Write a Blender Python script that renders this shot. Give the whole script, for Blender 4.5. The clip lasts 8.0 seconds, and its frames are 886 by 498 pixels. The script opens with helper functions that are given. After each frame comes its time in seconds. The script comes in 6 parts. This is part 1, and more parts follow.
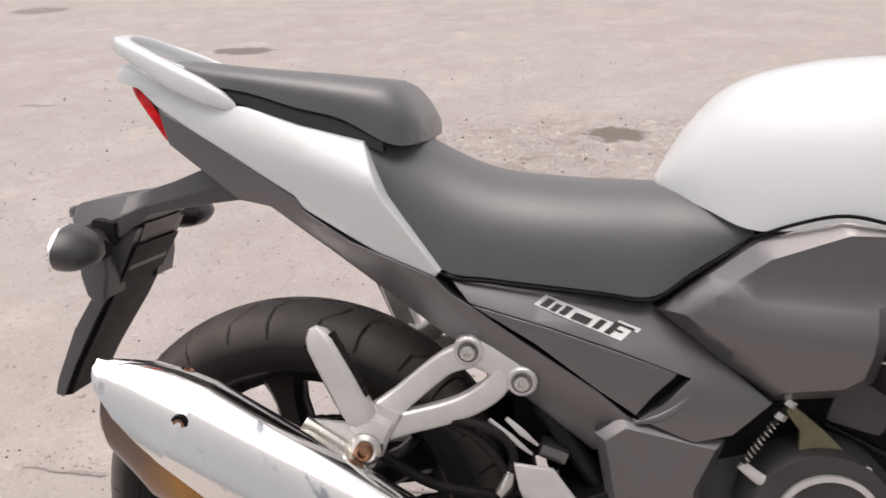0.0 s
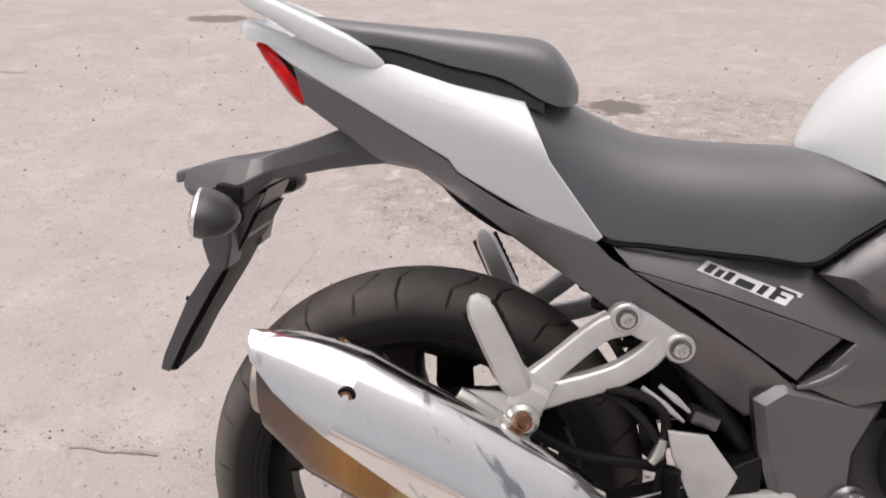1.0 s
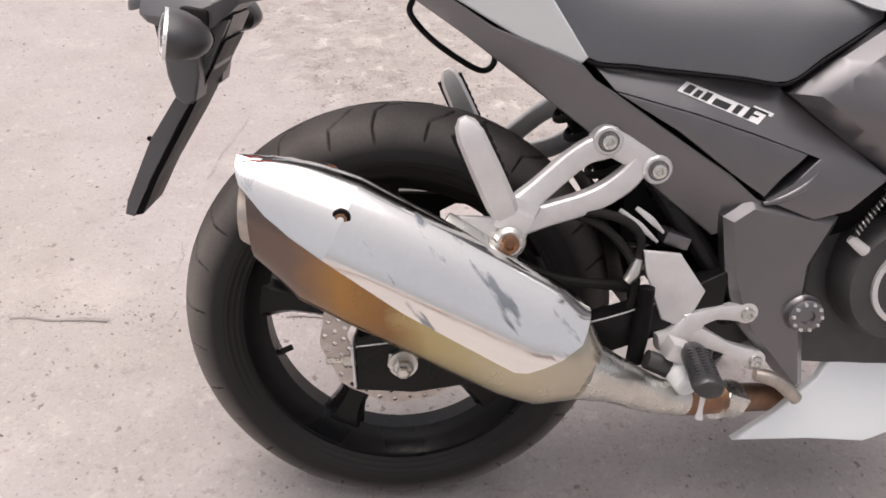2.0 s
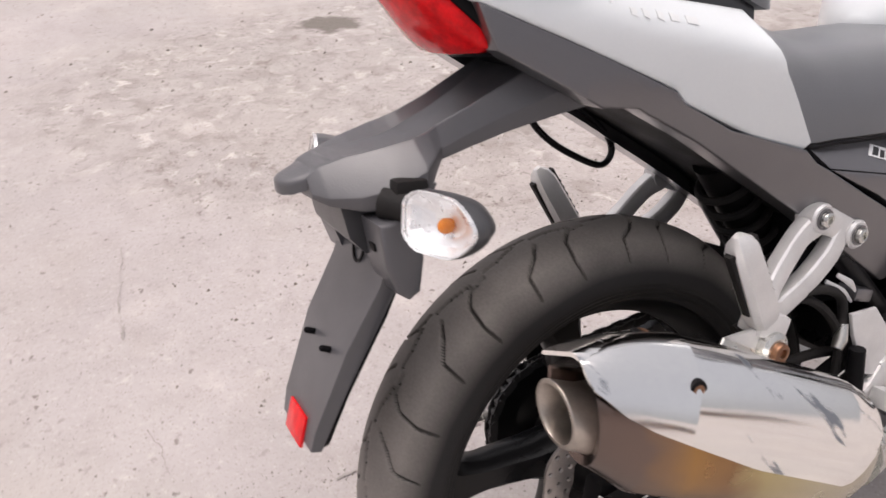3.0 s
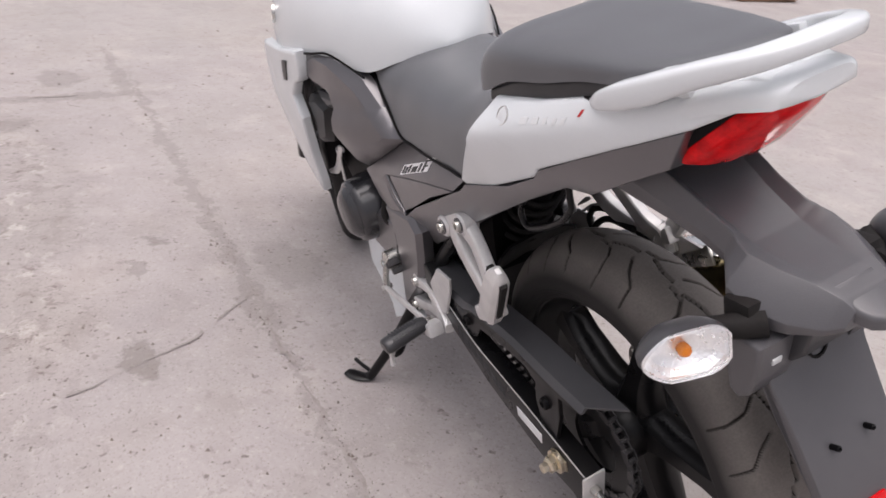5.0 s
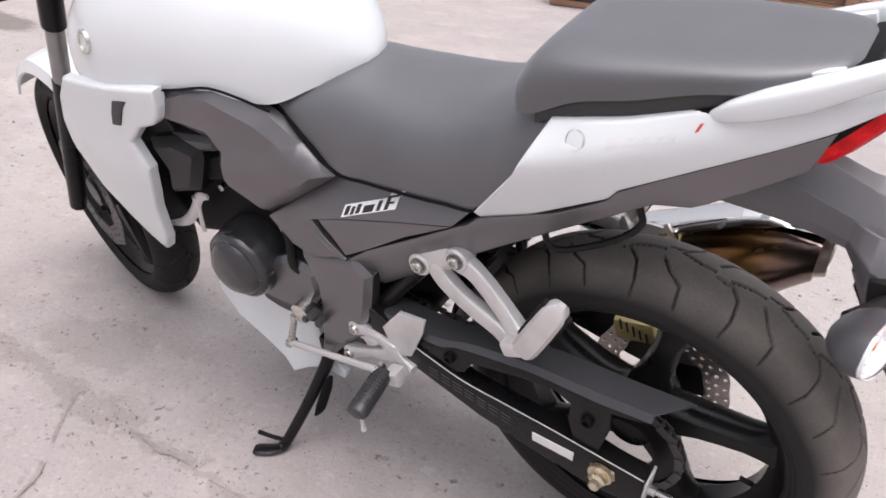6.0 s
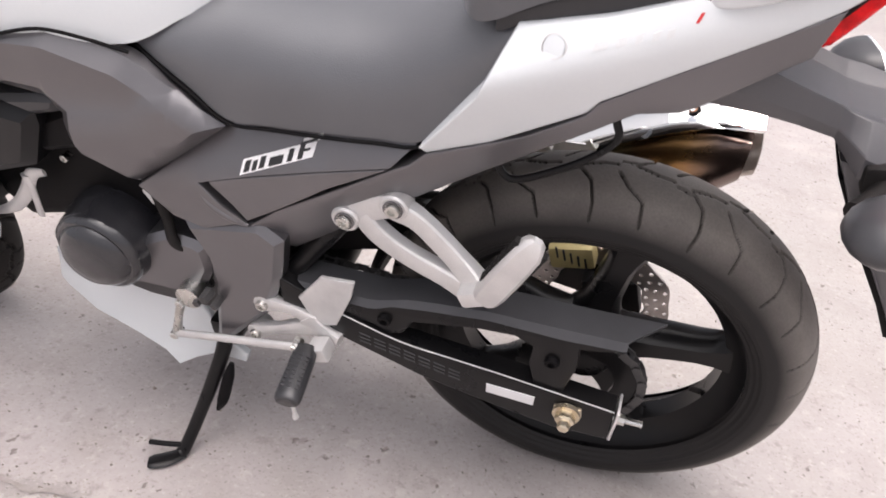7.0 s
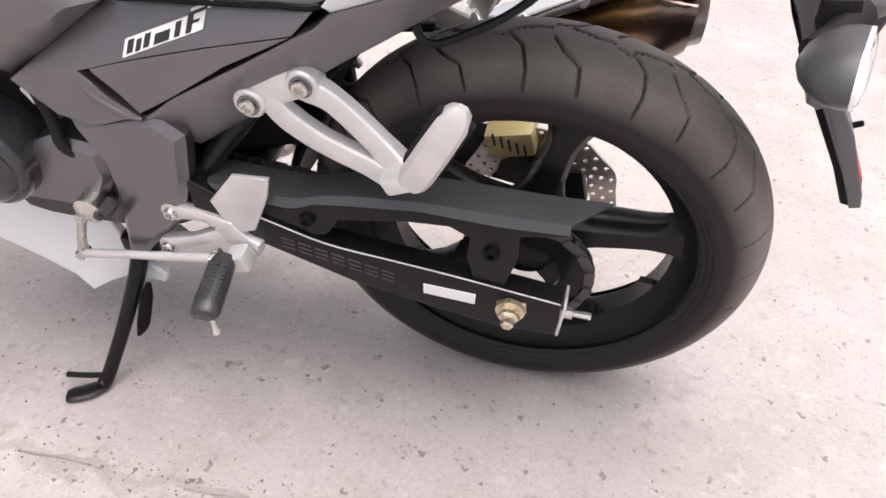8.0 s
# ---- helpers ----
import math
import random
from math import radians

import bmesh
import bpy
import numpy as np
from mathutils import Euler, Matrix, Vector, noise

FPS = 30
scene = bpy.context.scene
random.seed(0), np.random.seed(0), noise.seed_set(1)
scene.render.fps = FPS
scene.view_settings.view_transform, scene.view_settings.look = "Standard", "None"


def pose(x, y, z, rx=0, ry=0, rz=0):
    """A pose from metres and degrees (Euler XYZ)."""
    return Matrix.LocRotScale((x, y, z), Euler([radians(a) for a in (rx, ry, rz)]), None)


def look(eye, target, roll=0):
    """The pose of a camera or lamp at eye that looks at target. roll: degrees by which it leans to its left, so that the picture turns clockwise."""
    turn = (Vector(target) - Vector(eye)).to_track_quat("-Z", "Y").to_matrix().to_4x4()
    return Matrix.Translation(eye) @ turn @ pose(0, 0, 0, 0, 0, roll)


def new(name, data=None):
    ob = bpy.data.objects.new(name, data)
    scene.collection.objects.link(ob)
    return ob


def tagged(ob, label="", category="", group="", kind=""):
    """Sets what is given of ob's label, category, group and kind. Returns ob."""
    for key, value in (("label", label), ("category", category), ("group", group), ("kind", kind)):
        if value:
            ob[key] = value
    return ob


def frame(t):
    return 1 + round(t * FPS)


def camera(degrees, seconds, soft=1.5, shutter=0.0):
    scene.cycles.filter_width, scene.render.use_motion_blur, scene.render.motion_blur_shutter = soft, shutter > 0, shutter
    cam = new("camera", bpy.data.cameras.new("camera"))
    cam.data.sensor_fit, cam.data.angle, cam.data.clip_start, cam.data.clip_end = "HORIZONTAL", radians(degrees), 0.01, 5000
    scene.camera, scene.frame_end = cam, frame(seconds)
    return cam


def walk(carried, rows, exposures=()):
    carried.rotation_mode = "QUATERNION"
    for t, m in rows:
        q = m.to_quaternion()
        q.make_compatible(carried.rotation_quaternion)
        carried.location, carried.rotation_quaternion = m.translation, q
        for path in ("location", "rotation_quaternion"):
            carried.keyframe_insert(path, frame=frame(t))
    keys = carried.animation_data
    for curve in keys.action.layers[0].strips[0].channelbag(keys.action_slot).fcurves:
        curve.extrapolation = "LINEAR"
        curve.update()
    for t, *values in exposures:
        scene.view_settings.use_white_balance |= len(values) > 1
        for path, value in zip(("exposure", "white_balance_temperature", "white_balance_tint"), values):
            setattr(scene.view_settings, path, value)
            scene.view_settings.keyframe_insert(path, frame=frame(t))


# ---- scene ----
cam = camera(60.8, 8.0, soft=1.6, shutter=0.15)
PATH = [
    (0, (0.3325, -0.7337, 1.1369), (0.1992, 0.1521, 0.6923), -1.91),
    (0.5, (0.1592, -0.6856, 1.1405), (0.0474, 0.2068, 0.7034), -1.20),
    (1, (0.0867, -0.7393, 1.1171), (0.0211, 0.1387, 0.6430), -0.10),
    (1.2, (0.0730, -0.7847, 1.0954), (0.0264, 0.0828, 0.6002), 0.30),
    (2.3, (-0.1009, -0.7689, 1.0440), (0.0158, 0.0182, 0.4383), 3.04),
    (2.5, (-0.2069, -0.6795, 1.0500), (-0.0337, 0.0990, 0.4466), 3.02),
    (2.7, (-0.3256, -0.5604, 1.0863), (-0.0734, 0.1864, 0.4709), 4.15),
    (2.9, (-0.4412, -0.4802, 1.0664), (-0.0941, 0.2675, 0.5002), 2.66),
    (3, (-0.5047, -0.4366, 1.0681), (-0.1034, 0.2922, 0.5134), 2.22),
    (3.3, (-0.6832, -0.2974, 1.1065), (-0.1001, 0.3224, 0.5813), 2.34),
    (3.5, (-0.7584, -0.1612, 1.1036), (-0.0662, 0.3493, 0.5935), 3.02),
    (3.8, (-0.8482, 0.0804, 1.0806), (-0.0194, 0.4012, 0.6222), 3.68),
    (4, (-0.8632, 0.2086, 1.0871), (0.0107, 0.4027, 0.6415), 4.48),
    (4.5, (-0.8649, 0.5450, 1.0804), (0.0194, 0.3967, 0.6377), 4.42),
    (4.7, (-0.7865, 0.6653, 1.0501), (0.0627, 0.3904, 0.5993), 4.53),
    (5.8, (-0.3194, 1.0926, 1.0542), (0.1853, 0.3609, 0.5961), 5.92),
    (6, (-0.2123, 1.0812, 1.0369), (0.2502, 0.3205, 0.5814), 5.13),
    (6.5, (-0.0400, 1.0542, 1.0282), (0.3041, 0.2389, 0.5624), 4.24),
    (7, (-0.0106, 1.0390, 0.9623), (0.2051, 0.2016, 0.4600), 5.14),
    (7.5, (-0.0449, 1.0190, 0.8896), (0.1161, 0.1958, 0.3452), 5.02),
    (8, (-0.0421, 0.9848, 0.8675), (0.1063, 0.1749, 0.2999), 4.12),
]
walk(cam, [(t, look(eye, target, roll)) for t, eye, target, roll in PATH], exposures=[(0.0, 0.15, 6500, 10), (1.0, 0.15, 6450, 11), (2.5, 0.42, 6400, 11), (3.5, 0.20, 6300, 12), (4.5, 0.05, 6250, 12), (5.8, 0.36, 6100, 12), (7.0, 0.66, 6250, 11), (8.0, 0.84, 6250, 10)])

# ---- sky and sun: bright, hazy, soft shade ----
world = bpy.data.worlds.new("sky")
scene.world = world
world.use_nodes = True
wn = world.node_tree.nodes
sky = wn.new("ShaderNodeTexSky")
sky.sky_type = "NISHITA"
sky.sun_disc = False
sky.sun_elevation, sky.sun_rotation = radians(78), radians(318)
sky.air_density, sky.dust_density, sky.ozone_density = 0.12, 9.0, 0.2
# thin high cloud lifts the whole dome evenly
cloud = wn.new("ShaderNodeMix")
cloud.data_type, cloud.blend_type = "RGBA", "ADD"
cloud.inputs["Factor"].default_value = 1.0
cloud.inputs["B"].default_value = (2.9, 2.84, 2.9, 1)
wn["Background"].inputs[1].default_value = 0.11
world.node_tree.links.new(sky.outputs[0], cloud.inputs["A"])
world.node_tree.links.new(cloud.outputs["Result"], wn["Background"].inputs[0])
sun = new("sun", bpy.data.lights.new("sun", "SUN"))
sun.data.energy, sun.data.angle, sun.data.color = 1.0, radians(80), (1.0, 0.975, 0.965)
sun.matrix_world = look((-0.4, 0.45, 3.0), (0, 0, 0))


# ---- materials ----
def mat(name, c1, c2=None, rough=0.5, metal=0.0, scale=20.0, bump=0.08, fine=400.0, coat=0.0, rvar=0.12, spec=0.5, sheen=0.0):
    """A surface whose colour drifts between two tones at two scales, with uneven gloss and fine relief."""
    c2 = c2 or tuple(v * 0.8 for v in c1)
    m = bpy.data.materials.new(name)
    m.use_nodes = True
    nt, L = m.node_tree, m.node_tree.links
    b = nt.nodes["Principled BSDF"]
    tc = nt.nodes.new("ShaderNodeTexCoord")
    n1 = nt.nodes.new("ShaderNodeTexNoise")
    n1.inputs["Scale"].default_value, n1.inputs["Detail"].default_value = scale, 5
    n2 = nt.nodes.new("ShaderNodeTexNoise")
    n2.inputs["Scale"].default_value, n2.inputs["Detail"].default_value = fine, 3
    L.new(tc.outputs["Object"], n1.inputs["Vector"])
    L.new(tc.outputs["Object"], n2.inputs["Vector"])
    add = nt.nodes.new("ShaderNodeMath")
    add.operation = "MULTIPLY_ADD"
    L.new(n2.outputs["Fac"], add.inputs[0])
    add.inputs[1].default_value = 0.4
    L.new(n1.outputs["Fac"], add.inputs[2])
    ramp = nt.nodes.new("ShaderNodeMapRange")
    ramp.inputs["From Min"].default_value, ramp.inputs["From Max"].default_value = 0.5, 0.95
    L.new(add.outputs[0], ramp.inputs["Value"])
    mix = nt.nodes.new("ShaderNodeMix")
    mix.data_type = "RGBA"
    mix.inputs["A"].default_value, mix.inputs["B"].default_value = (*c1, 1), (*c2, 1)
    L.new(ramp.outputs[0], mix.inputs["Factor"])
    L.new(mix.outputs["Result"], b.inputs["Base Color"])
    rr = nt.nodes.new("ShaderNodeMapRange")
    rr.inputs["To Min"].default_value, rr.inputs["To Max"].default_value = max(rough - rvar, 0.02), min(rough + rvar, 1)
    L.new(n1.outputs["Fac"], rr.inputs["Value"])
    L.new(rr.outputs[0], b.inputs["Roughness"])
    b.inputs["Metallic"].default_value = metal
    b.inputs["Coat Weight"].default_value = coat
    b.inputs["Coat Roughness"].default_value = 0.08
    b.inputs["Specular IOR Level"].default_value = spec
    b.inputs["Sheen Weight"].default_value = sheen
    if bump:
        bp = nt.nodes.new("ShaderNodeBump")
        bp.inputs["Strength"].default_value, bp.inputs["Distance"].default_value = bump, 0.002
        L.new(n2.outputs["Fac"], bp.inputs["Height"])
        L.new(bp.outputs[0], b.inputs["Normal"])
    return m


WHITE = mat("white_paint", (0.715, 0.745, 0.758), (0.68, 0.712, 0.728), 0.25, 0, 6, 0.01, 300, coat=0.5, rvar=0.05)
GREY = mat("grey_metallic_paint", (0.156, 0.150, 0.157), (0.136, 0.130, 0.137), 0.38, 0.8, 8, 0.05, 900, spec=0.5, rvar=0.06, coat=1.0)
GREY.node_tree.nodes["Principled BSDF"].inputs["Coat Roughness"].default_value = 0.22
DARK = mat("dark_textured_plastic", (0.086, 0.084, 0.090), (0.07, 0.068, 0.074), 0.36, 0, 15, 0.12, 700, spec=0.7)
BLACK = mat("black_plastic", (0.004, 0.004, 0.005), (0.008, 0.007, 0.007), 0.5, 0, 20, 0.1, 500, spec=0.10)
SATIN = mat("satin_black_paint", (0.006, 0.006, 0.007), (0.011, 0.010, 0.010), 0.3, 0.0, 12, 0.03, 500, spec=0.22)
VINYL = mat("seat_vinyl", (0.082, 0.085, 0.094), (0.070, 0.072, 0.080), 0.40, 0, 10, 0.0, 900, rvar=0.06, spec=0.95, sheen=0.15)
ALU = mat("cast_silver_metal", (0.72, 0.71, 0.7), (0.6, 0.59, 0.585), 0.45, 0.5, 25, 0.1, 600)
STEEL = mat("bright_steel", (0.7, 0.69, 0.66), (0.55, 0.54, 0.5), 0.28, 1.0, 40, 0.05, 500)
CHROME = mat("polished_chrome", (0.96, 0.95, 0.925), (0.90, 0.89, 0.88), 0.11, 1.0, 14, 0.0, 200, rvar=0.05)
GOLD = mat("gold_zinc_metal", (0.7, 0.6, 0.42), (0.6, 0.54, 0.46), 0.3, 0.85, 60, 0.05)
CARRIER = mat("dark_carrier_plastic", (0.034, 0.034, 0.037), (0.026, 0.026, 0.029), 0.34, 0, 15, 0.08, 700, spec=0.55)
BOXBLACK = mat("moulded_black_plastic", (0.009, 0.009, 0.010), (0.006, 0.006, 0.007), 0.34, 0, 15, 0.06, 700, spec=0.3)
CASTGOLD = mat("gold_caliper_paint", (0.62, 0.52, 0.24), (0.52, 0.43, 0.2), 0.4, 0.2, 40, 0.05)
RUBBER = mat("black_rubber", (0.011, 0.010, 0.010), (0.021, 0.019, 0.018), 0.7, 0, 30, 0.15, 300, spec=0.2)
TYRE = mat("dusty_tyre_rubber", (0.122, 0.110, 0.101), (0.205, 0.186, 0.170), 0.65, 0, 9, 0.12, 350, spec=0.3)
# groove faces: the recess shade is put into their colour
GROOVE = mat("shaded_groove_rubber", (0.045, 0.041, 0.038), (0.07, 0.064, 0.058), 0.75, 0, 30, 0.1, 300, spec=0.2)
POD = mat("dark_signal_plastic", (0.062, 0.062, 0.067), (0.048, 0.048, 0.052), 0.34, 0, 15, 0.08, 700, spec=0.5)
REDL = mat("red_lens", (0.82, 0.006, 0.010), (0.48, 0.003, 0.006), 0.10, 0, 70, 0.0, 300, rvar=0.05, spec=0.25)
AMBER = mat("amber_bulb", (0.62, 0.20, 0.02), (0.45, 0.12, 0.01), 0.2, 0, 60, 0.0)
SILV = mat("silvered_reflector", (0.96, 0.96, 0.96), (0.88, 0.88, 0.89), 0.3, 0.75, 160, 0.4, 240)
ENGINE = mat("dark_grey_engine_paint", (0.070, 0.067, 0.068), (0.048, 0.046, 0.047), 0.42, 0.3, 18, 0.1, 400)
INK = mat("black_ink", (0.015, 0.015, 0.016), (0.02, 0.02, 0.02), 0.4, 0, 20, 0.0)
DECAL = mat("white_vinyl_decal", (0.8, 0.8, 0.8), (0.74, 0.74, 0.75), 0.35, 0, 20, 0.0)
PALE = mat("pale_grey_print", (0.60, 0.615, 0.62), (0.68, 0.695, 0.70), 0.3, 0, 20, 0.0)
REDINK = mat("red_print", (0.6, 0.03, 0.03), (0.5, 0.03, 0.03), 0.3, 0, 20, 0.0)
PIPE = mat("dull_straw_steel", (0.5, 0.45, 0.4), (0.38, 0.34, 0.3), 0.38, 0.9, 60, 0.05)
COVER = mat("gloss_black_cover", (0.02, 0.02, 0.024), (0.03, 0.03, 0.033), 0.2, 0.0, 10, 0.03, 300, coat=0.5)
COPPER = mat("heat_browned_pipe", (0.32, 0.17, 0.1), (0.2, 0.11, 0.07), 0.35, 0.9, 50, 0.05)
DISC = mat("brake_disc_steel", (0.58, 0.54, 0.51), (0.46, 0.41, 0.38), 0.38, 0.9, 50, 0.05)
FORK = mat("satin_fork_grey", (0.34, 0.335, 0.33), (0.28, 0.275, 0.27), 0.35, 0.6, 30, 0.03, 400)
WOOD = mat("weathered_pallet_wood", (0.32, 0.19, 0.12), (0.2, 0.12, 0.08), 0.8, 0, 8, 0.3, 120)
OLIVE = mat("dull_olive_bracket", (0.19, 0.18, 0.10), (0.14, 0.13, 0.08), 0.45, 0.4, 30, 0.08)
DARKBOX = mat("dark_painted_scrap", (0.035, 0.035, 0.04), (0.06, 0.05, 0.045), 0.6, 0, 6, 0.2, 100)


def glass(name, tint=(1, 1, 1)):
    m = bpy.data.materials.new(name)
    m.use_nodes = True
    b = m.node_tree.nodes["Principled BSDF"]
    b.inputs["Base Color"].default_value = (*tint, 1)
    b.inputs["Transmission Weight"].default_value = 1.0
    b.inputs["Roughness"].default_value = 0.06
    b.inputs["IOR"].default_value = 1.08
    return m


CLEAR = glass("clear_lens")


def dusty_tread():
    """Pale road dust on the running surface, plain black sidewalls."""
    nt, L = TYRE.node_tree, TYRE.node_tree.links
    tc, b = nt.nodes["Texture Coordinate"], nt.nodes["Principled BSDF"]
    flat = nt.nodes.new("ShaderNodeVectorMath")
    flat.operation = "MULTIPLY"
    flat.inputs[1].default_value = (1, 0, 1)
    L.new(tc.outputs["Object"], flat.inputs[0])
    ln = nt.nodes.new("ShaderNodeVectorMath")
    ln.operation = "LENGTH"
    L.new(flat.outputs[0], ln.inputs[0])
    wob = nt.nodes.new("ShaderNodeMath")
    wob.operation = "MULTIPLY_ADD"
    L.new(nt.nodes["Noise Texture"].outputs["Fac"], wob.inputs[0])
    wob.inputs[1].default_value = 0.012
    L.new(ln.outputs["Value"], wob.inputs[2])
    mr = nt.nodes.new("ShaderNodeMapRange")
    mr.inputs["From Min"].default_value, mr.inputs["From Max"].default_value = 0.268, 0.302
    L.new(wob.outputs[0], mr.inputs["Value"])
    mx = nt.nodes.new("ShaderNodeMix")
    mx.data_type = "RGBA"
    mx.inputs["A"].default_value = (0.013, 0.012, 0.012, 1)
    L.new(nt.nodes["Mix"].outputs["Result"], mx.inputs["B"])
    L.new(mr.outputs[0], mx.inputs["Factor"])
    L.new(mx.outputs["Result"], b.inputs["Base Color"])


dusty_tread()


def lens_ribs():
    """Fine square prisms moulded into the red lens."""
    nt, L = REDL.node_tree, REDL.node_tree.links
    ck = nt.nodes.new("ShaderNodeTexChecker")
    ck.inputs["Scale"].default_value = 260
    L.new(nt.nodes["Texture Coordinate"].outputs["Object"], ck.inputs["Vector"])
    bp = nt.nodes.new("ShaderNodeBump")
    bp.inputs["Strength"].default_value, bp.inputs["Distance"].default_value = 0.35, 0.001
    L.new(ck.outputs["Fac"], bp.inputs["Height"])
    L.new(bp.outputs[0], nt.nodes["Principled BSDF"].inputs["Normal"])


lens_ribs()


def scuffs_and_reflections():
    """Dull scuffs rubbed into the chrome, with dark reflections put into their colour."""
    nt, L = CHROME.node_tree, CHROME.node_tree.links
    mp = nt.nodes.new("ShaderNodeMapping")
    mp.vector_type = "TEXTURE"
    mp.inputs["Rotation"].default_value = (0, radians(55), 0)
    mp.inputs["Scale"].default_value = (0.12, 0.04, 0.02)
    L.new(nt.nodes["Texture Coordinate"].outputs["Object"], mp.inputs["Vector"])
    n = nt.nodes.new("ShaderNodeTexNoise")
    n.inputs["Scale"].default_value, n.inputs["Detail"].default_value = 1.0, 4
    L.new(mp.outputs[0], n.inputs["Vector"])
    mr = nt.nodes.new("ShaderNodeMapRange")
    mr.inputs["From Min"].default_value, mr.inputs["From Max"].default_value = 0.62, 0.67
    L.new(n.outputs["Fac"], mr.inputs["Value"])
    mx = nt.nodes.new("ShaderNodeMix")
    mx.data_type = "RGBA"
    L.new(nt.nodes["Mix"].outputs["Result"], mx.inputs["A"])
    mx.inputs["B"].default_value = (0.3, 0.32, 0.35, 1)
    L.new(mr.outputs[0], mx.inputs["Factor"])
    L.new(mx.outputs["Result"], nt.nodes["Principled BSDF"].inputs["Base Color"])
    dull = nt.nodes.new("ShaderNodeMath")
    dull.operation = "MULTIPLY_ADD"
    L.new(mr.outputs[0], dull.inputs[0])
    dull.inputs[1].default_value = 0.35
    L.new(nt.nodes["Map Range.001"].outputs[0], dull.inputs[2])
    L.new(dull.outputs[0], nt.nodes["Principled BSDF"].inputs["Roughness"])


scuffs_and_reflections()


def ribbed_vinyl():
    """Seat vinyl with fine woven relief."""
    nt = VINYL.node_tree
    tc, b = nt.nodes["Texture Coordinate"], nt.nodes["Principled BSDF"]
    w = nt.nodes.new("ShaderNodeTexVoronoi")
    w.inputs["Scale"].default_value = 620
    nt.links.new(tc.outputs["Object"], w.inputs["Vector"])
    bp = nt.nodes.new("ShaderNodeBump")
    bp.inputs["Strength"].default_value, bp.inputs["Distance"].default_value = 0.14, 0.001
    nt.links.new(w.outputs["Distance"], bp.inputs["Height"])
    nt.links.new(bp.outputs[0], b.inputs["Normal"])


ribbed_vinyl()


def heat_tinted():
    """Steel that turns from grey-brown through gold to straw along its length."""
    m = mat("heat_tinted_steel", (0.5, 0.4, 0.25), None, 0.24, 1.0, 25, 0.04, 300)
    nt, L = m.node_tree, m.node_tree.links
    sep = nt.nodes.new("ShaderNodeSeparateXYZ")
    L.new(nt.nodes["Texture Coordinate"].outputs["Object"], sep.inputs[0])
    mr = nt.nodes.new("ShaderNodeMapRange")
    mr.inputs["From Min"].default_value, mr.inputs["From Max"].default_value = -0.18, 0.24
    ad = nt.nodes.new("ShaderNodeMath")
    ad.operation = "MULTIPLY_ADD"
    L.new(nt.nodes["Noise Texture"].outputs["Fac"], ad.inputs[0])
    ad.inputs[1].default_value = 0.05
    L.new(sep.outputs["X"], ad.inputs[2])
    L.new(ad.outputs[0], mr.inputs["Value"])
    cr = nt.nodes.new("ShaderNodeValToRGB")
    stops = [(0.0, (0.16, 0.13, 0.12)), (0.2, (0.2, 0.15, 0.13)), (0.33, (0.42, 0.24, 0.09)), (0.45, (0.3, 0.17, 0.08)), (0.55, (0.5, 0.42, 0.22)), (0.75, (0.55, 0.5, 0.36)), (1.0, (0.5, 0.47, 0.4))]
    for k, (pos, c) in enumerate(stops):
        e = cr.color_ramp.elements[k] if k < 2 else cr.color_ramp.elements.new(pos)
        e.position, e.color = pos, (*c, 1)
    L.new(mr.outputs[0], cr.inputs["Fac"])
    L.new(cr.outputs["Color"], nt.nodes["Principled BSDF"].inputs["Base Color"])
    return m


HEAT = heat_tinted()

# oil marks and darker patches on the concrete: x, y, half sizes, depth of tone
STAINS = [(0.65, 2.82, 0.15, 0.12, 0.85), (-1.95, 4.72, 0.24, 0.13, 0.8), (-4.9, 6.7, 0.3, 0.22, 0.6), (4.6, 2.45, 0.15, 0.12, 0.75),
          (3.6, 2.4, 0.35, 0.10, 0.4), (4.48, -1.3, 0.4, 0.17, 0.7), (2.2, -1.72, 0.16, 0.09, 0.25), (0.86, 0.72, 0.08, 0.05, 0.4), (0.87, 1.56, 0.14, 0.10, 0.35),
          (1.42, 0.59, 0.05, 0.04, 0.4), (1.29, 0.66, 0.05, 0.03, 0.3), (2.45, 1.65, 0.10, 0.06, 0.4), (2.56, 0.93, 0.09, 0.06, 0.3), (1.7, 0.415, 1.7, 0.026, 0.24), (3.3, 0.47, 0.5, 0.03, 0.25), (1.18, 0.27, 0.16, 0.09, 0.2), (3.2, 0.72, 0.16, 0.10, 0.3), (2.9, 0.75, 0.05, 0.4, 0.25), (-2.62, 3.22, 0.12, 0.03, 0.5)]


